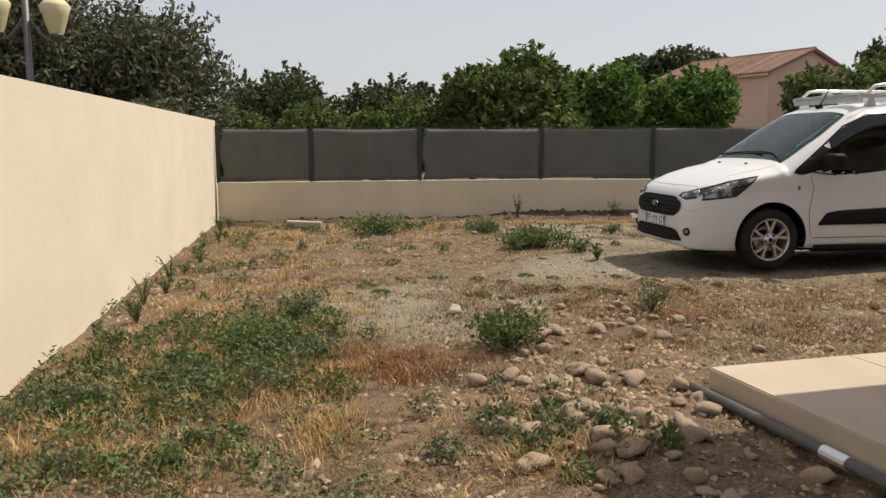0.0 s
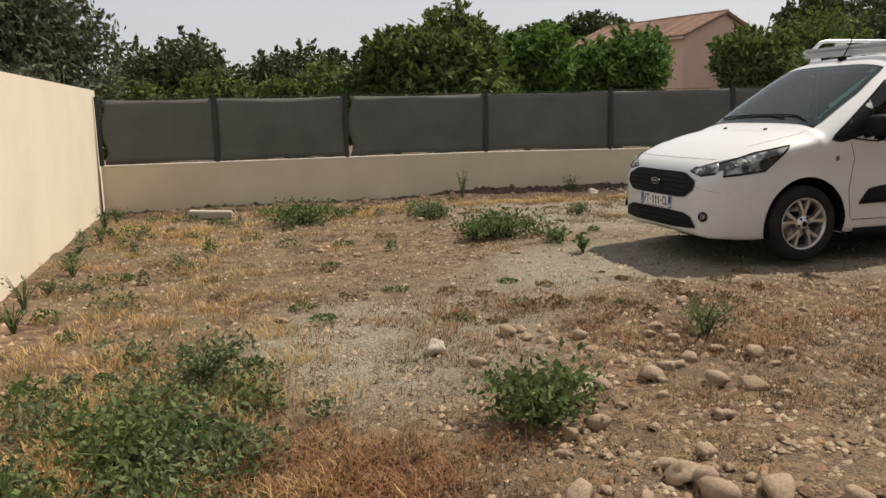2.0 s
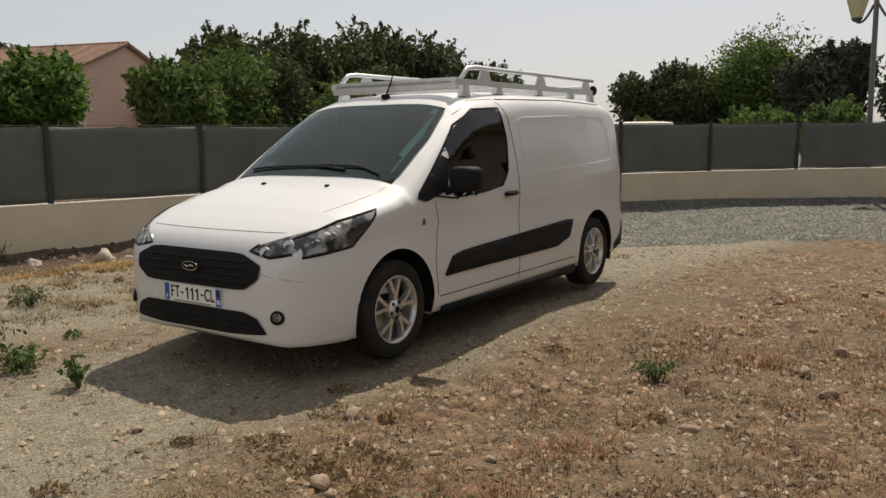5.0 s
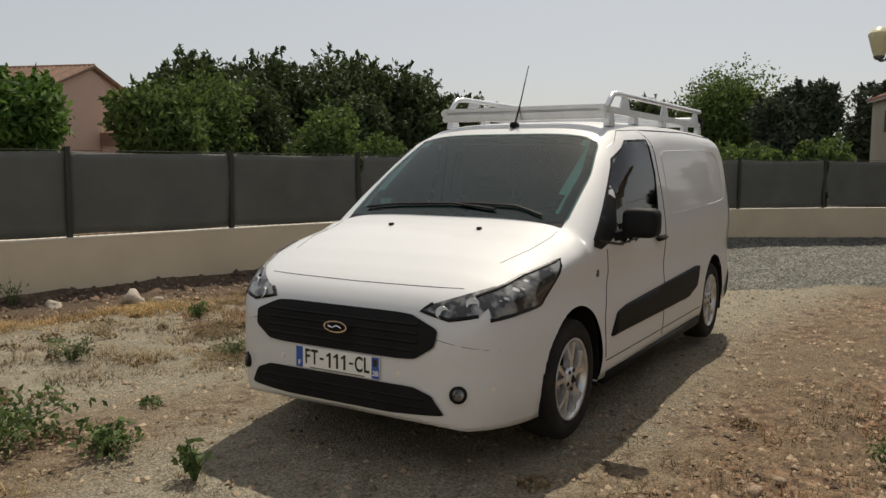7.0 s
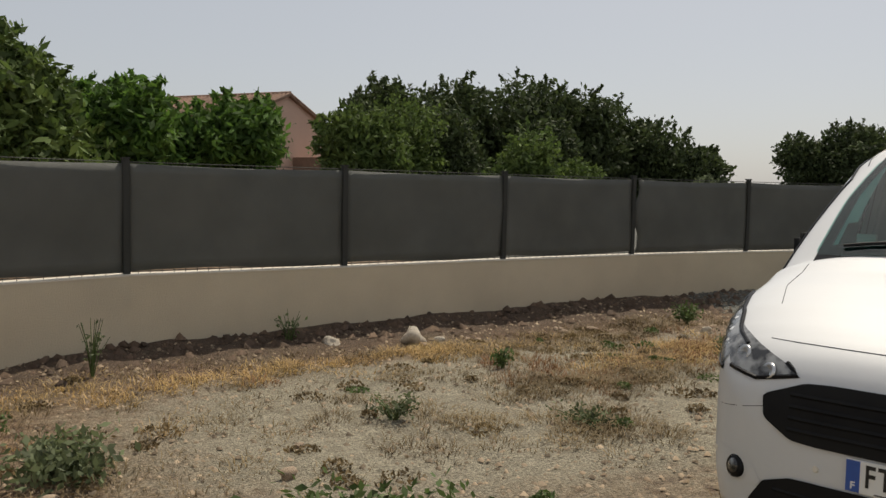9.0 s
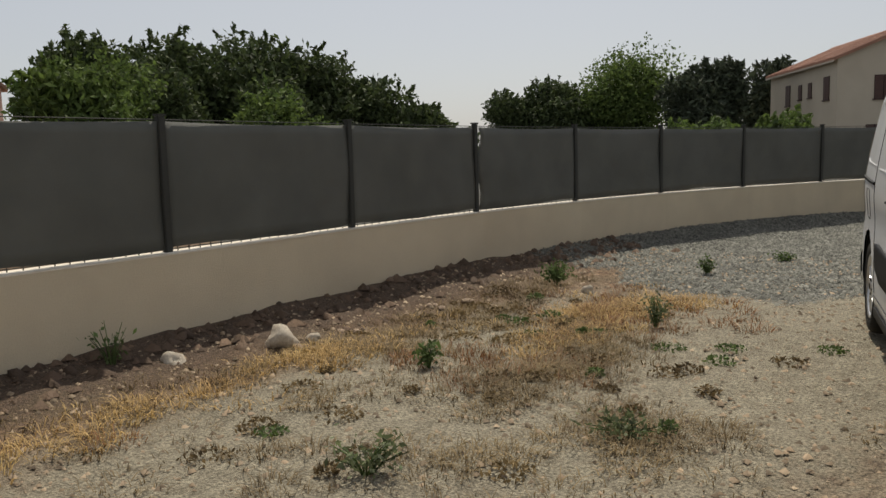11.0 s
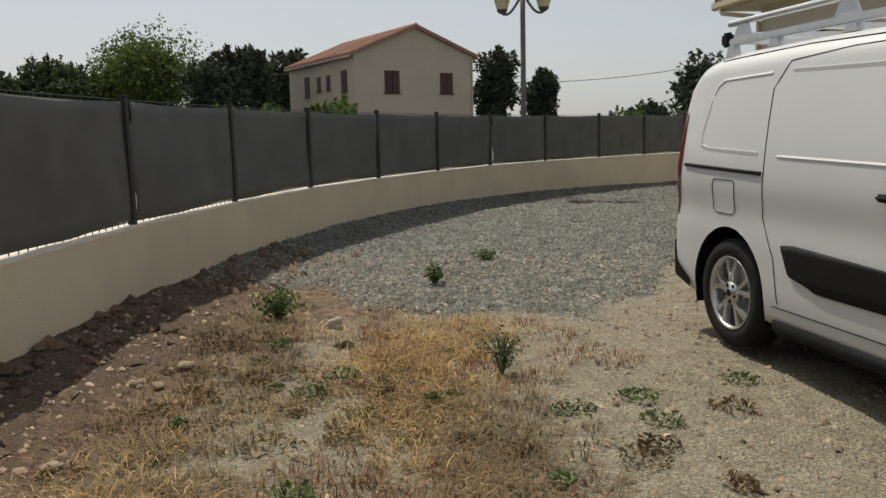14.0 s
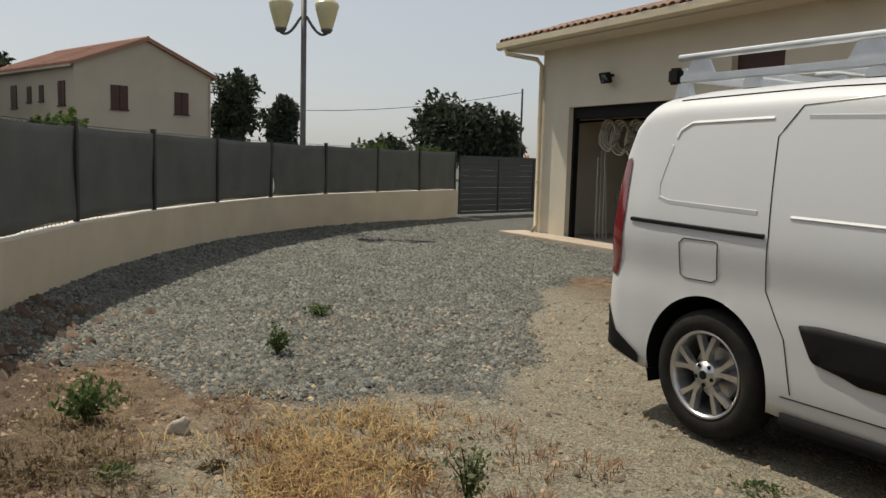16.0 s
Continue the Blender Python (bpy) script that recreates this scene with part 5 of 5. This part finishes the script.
for bx, by, bt, bw in ((26.5, 46.5, 7.6, 7.4), (31.0, 45.8, 8.4, 7.6), (35.0, 45.0, 7.7, 7.2), (38.6, 43.8, 6.3, 6.6), (41.5, 42.2, 4.6, 5.6), (22.0, 47.5, 7.6, 5.4), (29.0, 43.0, 5.6, 6.0)):
    tree(bx, by, bt, bw, 0.5, DEEP, "tall dark evergreen tree in the grove", 12000, 0.19, 26, stretch=2.0)
# towards the ochre house
for bx, by, bt, bw in ((61.4, 46.8, 6.5, 5.6), (63.0, 43.4, 7.5, 7.6), (65.0, 41.0, 6.2, 5.0)):
    tree(bx, by, bt, bw, 0.3, DEEP, "dark rounded tree behind the fence", 14000, 0.19, 22)
tree(65.6, 38.2, 9.8, 9.6, 1.6, MID, "tall airy green tree behind the fence", 26000, 0.17, 40, lumpy=1.6, sprigs=0.0)
for bx, by, bt, bw in ((56.2, 29.6, 6.4, 4.4), (58.5, 28.6, 7.4, 4.6), (70.0, 27.8, 8.4, 4.5)):
    tree(bx, by, bt, bw, 0.8, PINE, "tall grey-green pine behind the houses", 8000, 0.2, 24, lumpy=1.5, sprigs=0.4, stretch=2.6)
for bx, by, bt, bw, bb in ((62.0, 10.7, 7.4, 3.2, 0.5), (66.2, 7.1, 5.9, 2.8, 0.5), (63.4, -4.6, 6.7, 4.6, 0.5), (64.2, -7.6, 5.9, 4.0, 0.5), (63.2, -10.0, 5.2, 3.2, 0.3), (66, -1.0, 3.0, 4, 0.3)):
    tree(bx, by, bt, bw, bb, PINE, "dark ragged pine in the distance", 5200, 0.20, 34, lumpy=2.2, sprigs=0.2, stretch=2.6)
for bx, by, bt, bw in ((31.2, 19.6, 2.3, 2.4), (31.1, 17.5, 2.6, 2.4), (33.0, 22.0, 2.3, 3.0), (30.5, 25.5, 2.1, 3.0), (60, 1.5, 2.6, 5), (60, -3, 2.4, 5), (58, 6, 2.0, 4)):
    tree(bx, by, bt, bw, 0.2, MID, "low green hedge shrub behind the fence", 5000, 0.12, 14, category="bush", trunk=False)
tree(17.6, 22.5, 1.95, 1.2, 0.6, WEED_GREY, "pale flowering shrub behind the fence", 2500, 0.07, 9, category="bush")


def far_wood():
    pts = []
    for k in range(95):
        x = -40 + 125 * k / 95 + rng.uniform(-1, 1)
        y = 118 + rng.uniform(-5, 5) - 0.25 * max(0, x - 30)
        hill = 3.0 + 8.2 * math.exp(-((x - 24) / 17) ** 2)
        r = rng.uniform(1.6, 3.0)
        n = 500
        d = rng.normal(size=(n, 3))
        d /= np.linalg.norm(d, axis=1, keepdims=True)
        for drop in (0, 3.0, 6.0, 9.0):
            if hill - drop > -1:
                pts.append(np.array([x, y - drop * 0.8, hill - drop]) + d * (r * rng.normal(0.95, 0.08, n))[:, None])
    v, f = leaf_quads(np.concatenate(pts), 0.55, 1.4)
    return tagged(array_mesh("far_woods", v, f, DEEP), "distant wooded hill behind the houses", "woods", kind="stuff")


far_wood()


# ---- stones ----
def stone_mesh(seed, detail=2, flat=0.7):
    bm = bmesh.new()
    bmesh.ops.create_icosphere(bm, subdivisions=detail, radius=1.0)
    r = random.Random(seed)
    o = Vector((r.uniform(-9, 9), r.uniform(-9, 9), r.uniform(-9, 9)))
    for v in bm.verts:
        k = 1 + 0.75 * noise.noise(v.co * 0.9 + o) + 0.34 * noise.noise(v.co * 2.4 + o)
        v.co = Vector((v.co.x * k, v.co.y * k * 0.8, v.co.z * k * flat))
    me = bpy.data.meshes.new("stone")
    bm.to_mesh(me)
    bm.free()
    me.polygons.foreach_set("use_smooth", [True] * len(me.polygons))
    return me


STONES = []
for k in range(9):
    me_ = stone_mesh(k, 2, 0.55 + 0.05 * (k % 4))
    me_.materials.append(STONE)
    STONES.append(me_)
pale = stone_mesh(5, 3, 0.95)
pale.materials.append(WHITE_STONE)


def put_stone(x, y, r, label, group, me=None):
    ob = new("stone", me or random.choice(STONES))
    z = float(wave(np.array(x), np.array(y))) + 0.35 * r
    ob.matrix_basis = pose(x, y, z, random.uniform(-15, 15), random.uniform(-15, 15), random.uniform(0, 360)) @ Matrix.Diagonal((r * random.uniform(0.85, 1.3), r, r, 1))
    tagged(ob, label, "stone", group)


# heap beside the slab and loose ones over the soil
for k in range(95):
    put_stone(random.gauss(1.25, 0.32), random.gauss(4.1, 0.85), 0.025 + 0.055 * random.random() ** 2, "rounded tan field stone in the heap by the slab", "stones in the heap")
for k in range(34):
    put_stone(random.gauss(1.40, 0.35), random.gauss(6.35, 0.45), random.uniform(0.02, 0.07), "tan field stone lying on dry soil", "loose stones")
for k in range(112):
    put_stone(random.uniform(1.6, 9.5), 5.0 + 3.2 * random.random() ** 1.3, 0.014 + 0.045 * random.random() ** 2, "tan field stone lying on dry soil", "loose stones")
for k in range(30):
    put_stone(random.uniform(-2.0, 3.5), random.uniform(2.0, 13.5), random.uniform(0.015, 0.05), "tan field stone lying on dry soil", "loose stones")
for k in range(16):
    x_ = random.uniform(2, 7)
    put_stone(x_, float(np.interp(x_, PX, PY)) - random.uniform(0.45, 0.95), random.uniform(0.03, 0.06), "dusty stone at the foot of the low wall", "stones by the wall")
for x_, y_, r_ in ((3.70, 14.60, 0.105), (2.95, 14.86, 0.075), (3.95, 14.52, 0.04), (0.30, 6.64, 0.055), (6.79, 13.71, 0.045)):
    put_stone(x_, y_, r_, "large pale rock lying near the wall", "pale rocks", pale)
blk = part("concrete_block", box(-0.28, 0.28, -0.10, 0.10, 0, 0.10, 0.012), CONCRETE)
blk.matrix_basis = pose(-2.55, 13.0, 0.0, 0, 3, 8)
tagged(blk, "broken concrete block lying in the weeds", "concrete block")


def scatter(name, x, y, size, material, label, z_up=0.3):
    """Many small angular stones in one mesh."""
    n = len(x)
    base = np.array([[1, 0, -0.4], [-0.5, 0.87, -0.4], [-0.5, -0.87, -0.4], [0.2, 0.1, 0.8], [-0.3, 0.5, 0.5]])
    tri = np.array([[0, 1, 4], [0, 4, 3], [1, 2, 4], [4, 2, 3], [2, 0, 3]])
    a = rng.uniform(0, 2 * math.pi, n)
    s = size * (0.4 + 2.2 * rng.random(n) ** 3.5)
    p = base[None] * s[:, None, None] * rng.uniform(0.7, 1.3, (n, 5, 3))
    X = p[..., 0] * np.cos(a)[:, None] - p[..., 1] * np.sin(a)[:, None] + x[:, None]
    Y = p[..., 0] * np.sin(a)[:, None] + p[..., 1] * np.cos(a)[:, None] + y[:, None]
    wy = np.interp(x, PX, PY)
    gap = (wy - y) * np.interp(x, [9, 12, 15, 18, 22], [1, 0.95, 0.9, 0.8, 0.7])
    rim = np.clip(1 - (gap - 0.1) / 0.9, 0, 1) * (x > -4.5) * (x < 21)
    rise = np.interp(x, [-4, 0, 3, 7, 14, 18, 21], [0.02, 0.05, 0.15, 0.17, 0.15, 0.08, 0.0])
    z0 = wave(x, y) * (1 - 0.5 * gravel_at(x, y)) + rise * rim ** 1.5
    Z = p[..., 2] * 0.6 + (z0 + 0.25 * s)[:, None]
    v = np.stack([X, Y, Z], -1).reshape(-1, 3)
    f = (tri[None] + 5 * np.arange(n)[:, None, None]).reshape(-1, 3)
    return tagged(array_mesh(name, v, f, material), label, "gravel", kind="stuff")


def spread(n, x0, x1, y0, y1):
    return rng.uniform(x0, x1, n), rng.uniform(y0, y1, n)


gx, gy = spread(190000, 6.4, 16.0, 8.0, 15.3)
k_ = (rng.random(len(gx)) < gravel_at(gx, gy) ** 1.5) & (gy < np.interp(gx, PX, PY) - 0.1)
scatter("gravel", gx[k_], gy[k_], 0.012, GRAVEL, "crushed grey gravel on the drive")
gx, gy = spread(50000, 14.0, 24.0, 5.0, 14.0)
k_ = (gy < np.interp(gx, PX, PY) - 0.1) & (gy > 7.7 + 0.194 * (gx - 17.15))
scatter("far_gravel", gx[k_], gy[k_], 0.015, GRAVEL, "crushed grey gravel on the drive")
gx, gy = spread(210000, -3.0, 10.0, 1.2, 15.2)
k_ = (rng.random(len(gx)) > 0.35 * dust_at(gx, gy)) & (gx > -2.0 - 0.237 * (gy - 4.31)) & (gy < np.interp(gx, PX, PY) - 0.12) & (rng.random(len(gx)) < 0.35 + 0.65 * np.exp(-((gx - 3) / 3) ** 2 - ((gy - 5) / 3) ** 2))
scatter("pebbles", gx[k_], gy[k_], 0.0105, PEBBLE, "small tan pebbles strewn over the soil")
gx, gy = spread(9000, -4.0, 10.0, 12.5, 15.3)
wy_ = np.interp(gx, PX, PY) - gy
k_ = (wy_ > 0.12) & (rng.random(len(gx)) < np.exp(-((wy_ - 0.3) / 0.35) ** 2))
scatter("soil_clods", gx[k_], gy[k_], 0.03, CLOD, "dark crumbled clods at the foot of the low wall")
gx, gy = spread(9000, 0.8, 9.5, 4.2, 8.2)
k_ = rng.random(len(gx)) > 0.9 * dust_at(gx, gy)
scatter("earth_clods", gx[k_], gy[k_], 0.014, EARTH, "crumbled brown clods over the turned soil")


# ---- weeds and dry grass ----
def tufts(name, cx, cy, radius, blades, height, material, label, width=0.006, lean=0.6, flat=False):
    """Blades that rise and bend out from many tufts; one mesh."""
    n = len(cx)
    i = np.repeat(np.arange(n), blades)
    m = len(i)
    a = rng.uniform(0, 2 * math.pi, m)
    q = np.sqrt(rng.random(m)) * np.asarray(radius)[i] if np.ndim(radius) else np.sqrt(rng.random(m)) * radius
    x, y = cx[i] + q * np.cos(a), cy[i] + q * np.sin(a)
    hh = (np.asarray(height)[i] if np.ndim(height) else height) * rng.uniform(0.4, 1.25, m)
    b = a + rng.normal(0, 0.9, m)
    out = lean * hh * rng.uniform(0.2, 1.4, m)
    z = wave(x, y)
    s = width * rng.uniform(0.6, 1.4, m)
    tx, ty = -np.sin(b) * s, np.cos(b) * s
    p0 = np.stack([x - tx, y - ty, z - 0.01], 1)
    p1 = np.stack([x + tx, y + ty, z - 0.01], 1)
    p2 = np.stack([x + 0.35 * out * np.cos(b) + tx * 0.8, y + 0.35 * out * np.sin(b) + ty * 0.8, z + 0.62 * hh], 1)
    p3 = np.stack([x + 0.35 * out * np.cos(b) - tx * 0.8, y + 0.35 * out * np.sin(b) - ty * 0.8, z + 0.62 * hh], 1)
    p4 = np.stack([x + out * np.cos(b), y + out * np.sin(b), z + hh * (0.75 if flat else 1.0)], 1)
    v = np.stack([p0, p1, p2, p3, p4], 1).reshape(-1, 3)
    o = 5 * np.arange(m)[:, None]
    f = np.concatenate([o + [[0, 1, 2]], o + [[0, 2, 3]], o + [[3, 2, 4]]])
    return tagged(array_mesh(name, v, f, material), label, "dry grass", kind="stuff")


def leafy_weeds(name, cx, cy, radius, height, leaves, leaf, material, label):
    """Low leafy clumps in one mesh."""
    i = np.repeat(np.arange(len(cx)), leaves)
    m = len(i)
    d = rng.normal(size=(m, 3))
    d /= np.linalg.norm(d, axis=1, keepdims=True)
    q = rng.uniform(0.3, 1.0, m) ** 0.5
    x = cx[i] + d[:, 0] * q * radius[i]
    y = cy[i] + d[:, 1] * q * radius[i]
    z = wave(x, y) + np.abs(d[:, 2]) * q * height[i] + 0.01
    v, f = leaf_quads(np.stack([x, y, z], 1), leaf, 2.0, 0.3)
    return tagged(array_mesh(name, v, f, material), label, "weeds", kind="stuff")


def clear_of(x, y):
    """Places where weeds may stand: the soil of the yard, off the slab and the drive."""
    ok = (x > -1.93 - 0.237 * (y - 4.31)) & (y < np.interp(x, PX, PY) - 0.13)
    ok &= ~inside([(1.7, 4.7), (1.9, 3.9), (2.7, -3), (9, -3), (9, 7.3)], x, y)
    return ok & (gravel_at(x, y) < 0.45)


def field(n, spots):
    """Centres drawn from soft spots (x, y, rx, ry, weight)."""
    w = np.array([s[4] for s in spots], float)
    k = rng.choice(len(spots), n, p=w / w.sum())
    s = np.array([q[:4] for q in spots])[k]
    x, y = rng.normal(s[:, 0], s[:, 2]), rng.normal(s[:, 1], s[:, 3])
    ok = clear_of(x, y)
    return x[ok], y[ok]


LEFT = [(-1.3, 5.2, 0.45, 0.55, 4), (-0.75, 4.9, 0.28, 0.40, 2.5), (-1.2, 4.2, 0.5, 0.45, 3), (-0.7, 3.3, 0.55, 0.40, 2.5), (0.9, 3.85, 0.22, 0.28, 1.5), (-0.87, 6.1, 0.22, 0.28, 1.2), (-2.3, 8.2, 0.4, 1.4, 1.2), (-3.0, 12.2, 0.5, 1.2, 1.5), (-0.95, 13.2, 0.6, 0.35, 1.8), (-1.2, 11.0, 0.9, 1.2, 1)]
x_, y_ = field(190, LEFT)
leafy_weeds("green_weeds", x_, y_, rng.uniform(0.05, 0.20, len(x_)), rng.uniform(0.04, 0.17, len(x_)), 100, 0.017, WEED_GREY, "low grey-green weeds over the soil")
x_, y_ = field(130, LEFT)
leafy_weeds("green_weeds", x_, y_, rng.uniform(0.05, 0.18, len(x_)), rng.uniform(0.04, 0.17, len(x_)), 100, 0.018, WEED, "low green weeds over the soil")
x_, y_ = field(400, LEFT + [(-1.7, 6.8, 0.5, 1.2, 4), (-2.8, 10.4, 0.7, 1.4, 4), (-0.2, 4.6, 0.7, 0.8, 2)])
tufts("dry_grass", x_, y_, 0.14, 60, 0.06, STRAW, "dry straw-coloured grass over the soil", 0.0028, 1.4)
x_, y_ = field(800, [(-0.2, 4.7, 1.0, 1.2, 2), (-1.5, 9.5, 1.2, 2.0, 3), (2.0, 6.0, 1.2, 0.8, 2), (4.5, 6.6, 2.2, 0.9, 4), (1.3, 7.5, 1.3, 0.5, 2), (3.5, 13.4, 1.3, 0.5, 0.8), (5.3, 13.3, 1.0, 0.5, 0.9), (0.5, 12.0, 1.5, 1.2, 2)])
tufts("dead_weeds", x_, y_, 0.17, 52, 0.035, DRY_WEED, "matted brown dead weeds over the soil", 0.0026, 2.4, True)
x_, y_ = field(210, [(4.6, 6.6, 1.6, 0.8, 4), (0.0, 5.05, 0.30, 0.22, 3), (0.5, 7.3, 0.8, 0.4, 1), (2.2, 6.7, 0.7, 0.5, 2), (4.8, 13.1, 0.8, 0.4, 2), (6.2, 13.0, 0.5, 0.4, 2)])
tufts("russet_weeds", x_, y_, 0.14, 70, 0.05, RUST_WEED, "russet dried weeds over the soil", 0.0026, 1.8)
x_, y_ = field(90, [(4.6, 12.5, 1.0, 0.6, 2), (3.2, 13.3, 1.2, 0.5, 2), (5.5, 13.9, 0.6, 0.4, 2), (1.6, 12.0, 1.0, 0.8, 2), (1.6, 7.6, 1.0, 0.4, 2), (0.2, 8.6, 1.2, 0.6, 1)])
leafy_weeds("low_weeds", x_, y_, rng.uniform(0.05, 0.16, len(x_)), rng.uniform(0.015, 0.05, len(x_)), 90, 0.016, DRY_WEED, "low withered weeds on the dust")
x_, y_ = field(28, [(4.6, 12.5, 1.0, 0.6, 2), (5.6, 13.6, 0.6, 0.4, 2), (1.6, 12.0, 1.0, 0.8, 2), (1.6, 7.6, 1.0, 0.5, 2), (0.2, 8.6, 1.2, 0.6, 1)])
leafy_weeds("low_weeds", x_, y_, rng.uniform(0.05, 0.13, len(x_)), rng.uniform(0.015, 0.06, len(x_)), 90, 0.016, WEED, "low green weeds on the dust")
x_, y_ = field(190, [(3.3, 11.85, 0.18, 0.14, 1.5), (3.9, 12.68, 0.28, 0.16, 3), (4.6, 12.62, 0.34, 0.16, 3), (5.2, 13.0, 0.35, 0.2, 2), (3.55, 11.85, 0.16, 0.22, 2.2), (5.2, 13.8, 0.2, 0.14, 1), (4.2, 13.8, 0.25, 0.3, 1), (2.8, 12.4, 0.3, 0.25, 1.2), (2.2, 13.4, 0.5, 0.3, 1), (4.6, 14.2, 0.9, 0.16, 2.5), (6.2, 14.1, 0.6, 0.16, 1.5)])
tufts("dead_weed_mats", x_, y_, 0.12, 70, 0.05, DRY_WEED, "dense brown mats of dead weeds on the dust", 0.0024, 2.4, True)
x_, y_ = field(250, [(2.6, 14.15, 0.9, 0.14, 2.2), (0.5, 14.1, 1.0, 0.25, 1.5), (5.4, 13.05, 0.5, 0.18, 2.5), (6.3, 13.15, 0.45, 0.25, 1.8), (6.5, 13.0, 0.3, 0.3, 0.8), (3.9, 14.1, 0.6, 0.2, 1)])
tufts("straw", x_, y_, 0.14, 46, 0.05, STRAW, "flattened golden straw on the soil", 0.003, 2.2, True)
x_, y_ = field(240, [(3.0, 14.7, 2.2, 0.22, 3), (-2.0, 13.8, 1.4, 0.25, 2), (6.5, 14.5, 1.2, 0.25, 1.5)])
tufts("bank_weeds", x_, y_, 0.13, 40, 0.05, DRY_WEED, "sparse dry weeds at the foot of the wall", 0.0026, 1.6)


def weed_plant(x, y, r, h, leaves, leaf, material, label):
    p = empty("weed_plant", pose(x, y, float(wave(np.array(x), np.array(y)))), label, "weed")
    bm = bmesh.new()
    tips = []
    for k in range(16):
        a = rng.uniform(0, 2 * math.pi)
        q = r * rng.uniform(0.2, 0.95)
        tip = (q * math.cos(a), q * math.sin(a), h * rng.uniform(0.55, 1.0))
        tips.append(tip)
        tube([(0, 0, -0.02), (tip[0] * 0.4, tip[1] * 0.4, tip[2] * 0.6), tip], 0.005, 5, bm, taper=0.002)
    part("stalk", bm, WEED, p)
    t = np.array(tips)[rng.integers(0, 16, leaves)]
    g = rng.uniform(0.3, 1.0, (leaves, 1))
    c = t * g + rng.normal(0, 0.20 * r, (leaves, 3)) * [1, 1, 0.5]
    c[:, 2] = np.abs(c[:, 2]) + 0.01
    v, f = leaf_quads(c, leaf * 0.72, 1.9, 0.3)
    array_mesh("leaves", v, f, material, p)


weed_plant(0.74, 5.50, 0.33, 0.26, 1500, 0.030, WEED, "bushy dark green weed on dry soil")
weed_plant(1.22, 10.86, 0.46, 0.28, 1600, 0.036, WEED, "bushy dark green weed on dry soil")
weed_plant(0.85, 10.7, 0.30, 0.20, 700, 0.034, WEED, "bushy dark green weed on dry soil")
weed_plant(1.80, 9.78, 0.10, 0.20, 90, 0.045, WEED, "small leafy weed beside the van")
weed_plant(1.62, 10.35, 0.22, 0.15, 260, 0.035, WEED, "low leafy weed near the van")
weed_plant(-0.87, 6.1, 0.30, 0.26, 700, 0.026, WEED_GREY, "grey-green branching weed on dry soil")
weed_plant(-0.9, 5.1, 0.40, 0.20, 1300, 0.028, WEED, "sprawling green weed on dry soil")
weed_plant(-1.2, 12.4, 0.5, 0.24, 1200, 0.04, WEED, "bushy green weed on dry soil")
weed_plant(0.35, 12.4, 0.4, 0.18, 700, 0.04, WEED_GREY, "grey-green weed on dry soil")
weed_plant(1.9, 6.7, 0.22, 0.22, 420, 0.022, WEED_GREY, "grey-green branching weed on dry soil")
weed_plant(3.25, 11.85, 0.24, 0.10, 260, 0.024, WEED_GREY, "upright grey-green weed on the dust")
weed_plant(2.3, 12.6, 0.20, 0.16, 220, 0.026, WEED_GREY, "upright grey-green weed on the dust")
weed_plant(3.78, 13.37, 0.12, 0.17, 200, 0.03, WEED, "small green weed on the dust")
weed_plant(7.0, 14.17, 0.2, 0.22, 420, 0.03, WEED, "small green weed near the gravel")
weed_plant(8.3, 13.09, 0.11, 0.20, 220, 0.028, WEED, "upright green weed on the gravel")
weed_plant(9.6, 12.6, 0.16, 0.10, 160, 0.03, WEED, "low green weed on the gravel")
weed_plant(5.6, 12.6, 0.14, 0.26, 260, 0.022, WEED_GREY, "upright grey-green weed in straw")
weed_plant(0.9, 14.55, 0.14, 0.45, 70, 0.03, WEED_GREY, "tall thin weed against the low wall")
weed_plant(2.65, 15.02, 0.16, 0.36, 60, 0.03, WEED, "tall thin weed against the low wall")
weed_plant(4.35, 7.45, 0.14, 0.13, 300, 0.02, WEED, "small green grass clump among stones")
for k in range(16):
    yy = 4.2 + 0.62 * k
    weed_plant(-1.93 - 0.237 * (yy - 4.31) + random.uniform(0.12, 0.3), yy, 0.14, random.uniform(0.10, 0.30), 55, 0.024, WEED if k % 2 else WEED_GREY, "thin green weed at the foot of the tall wall")
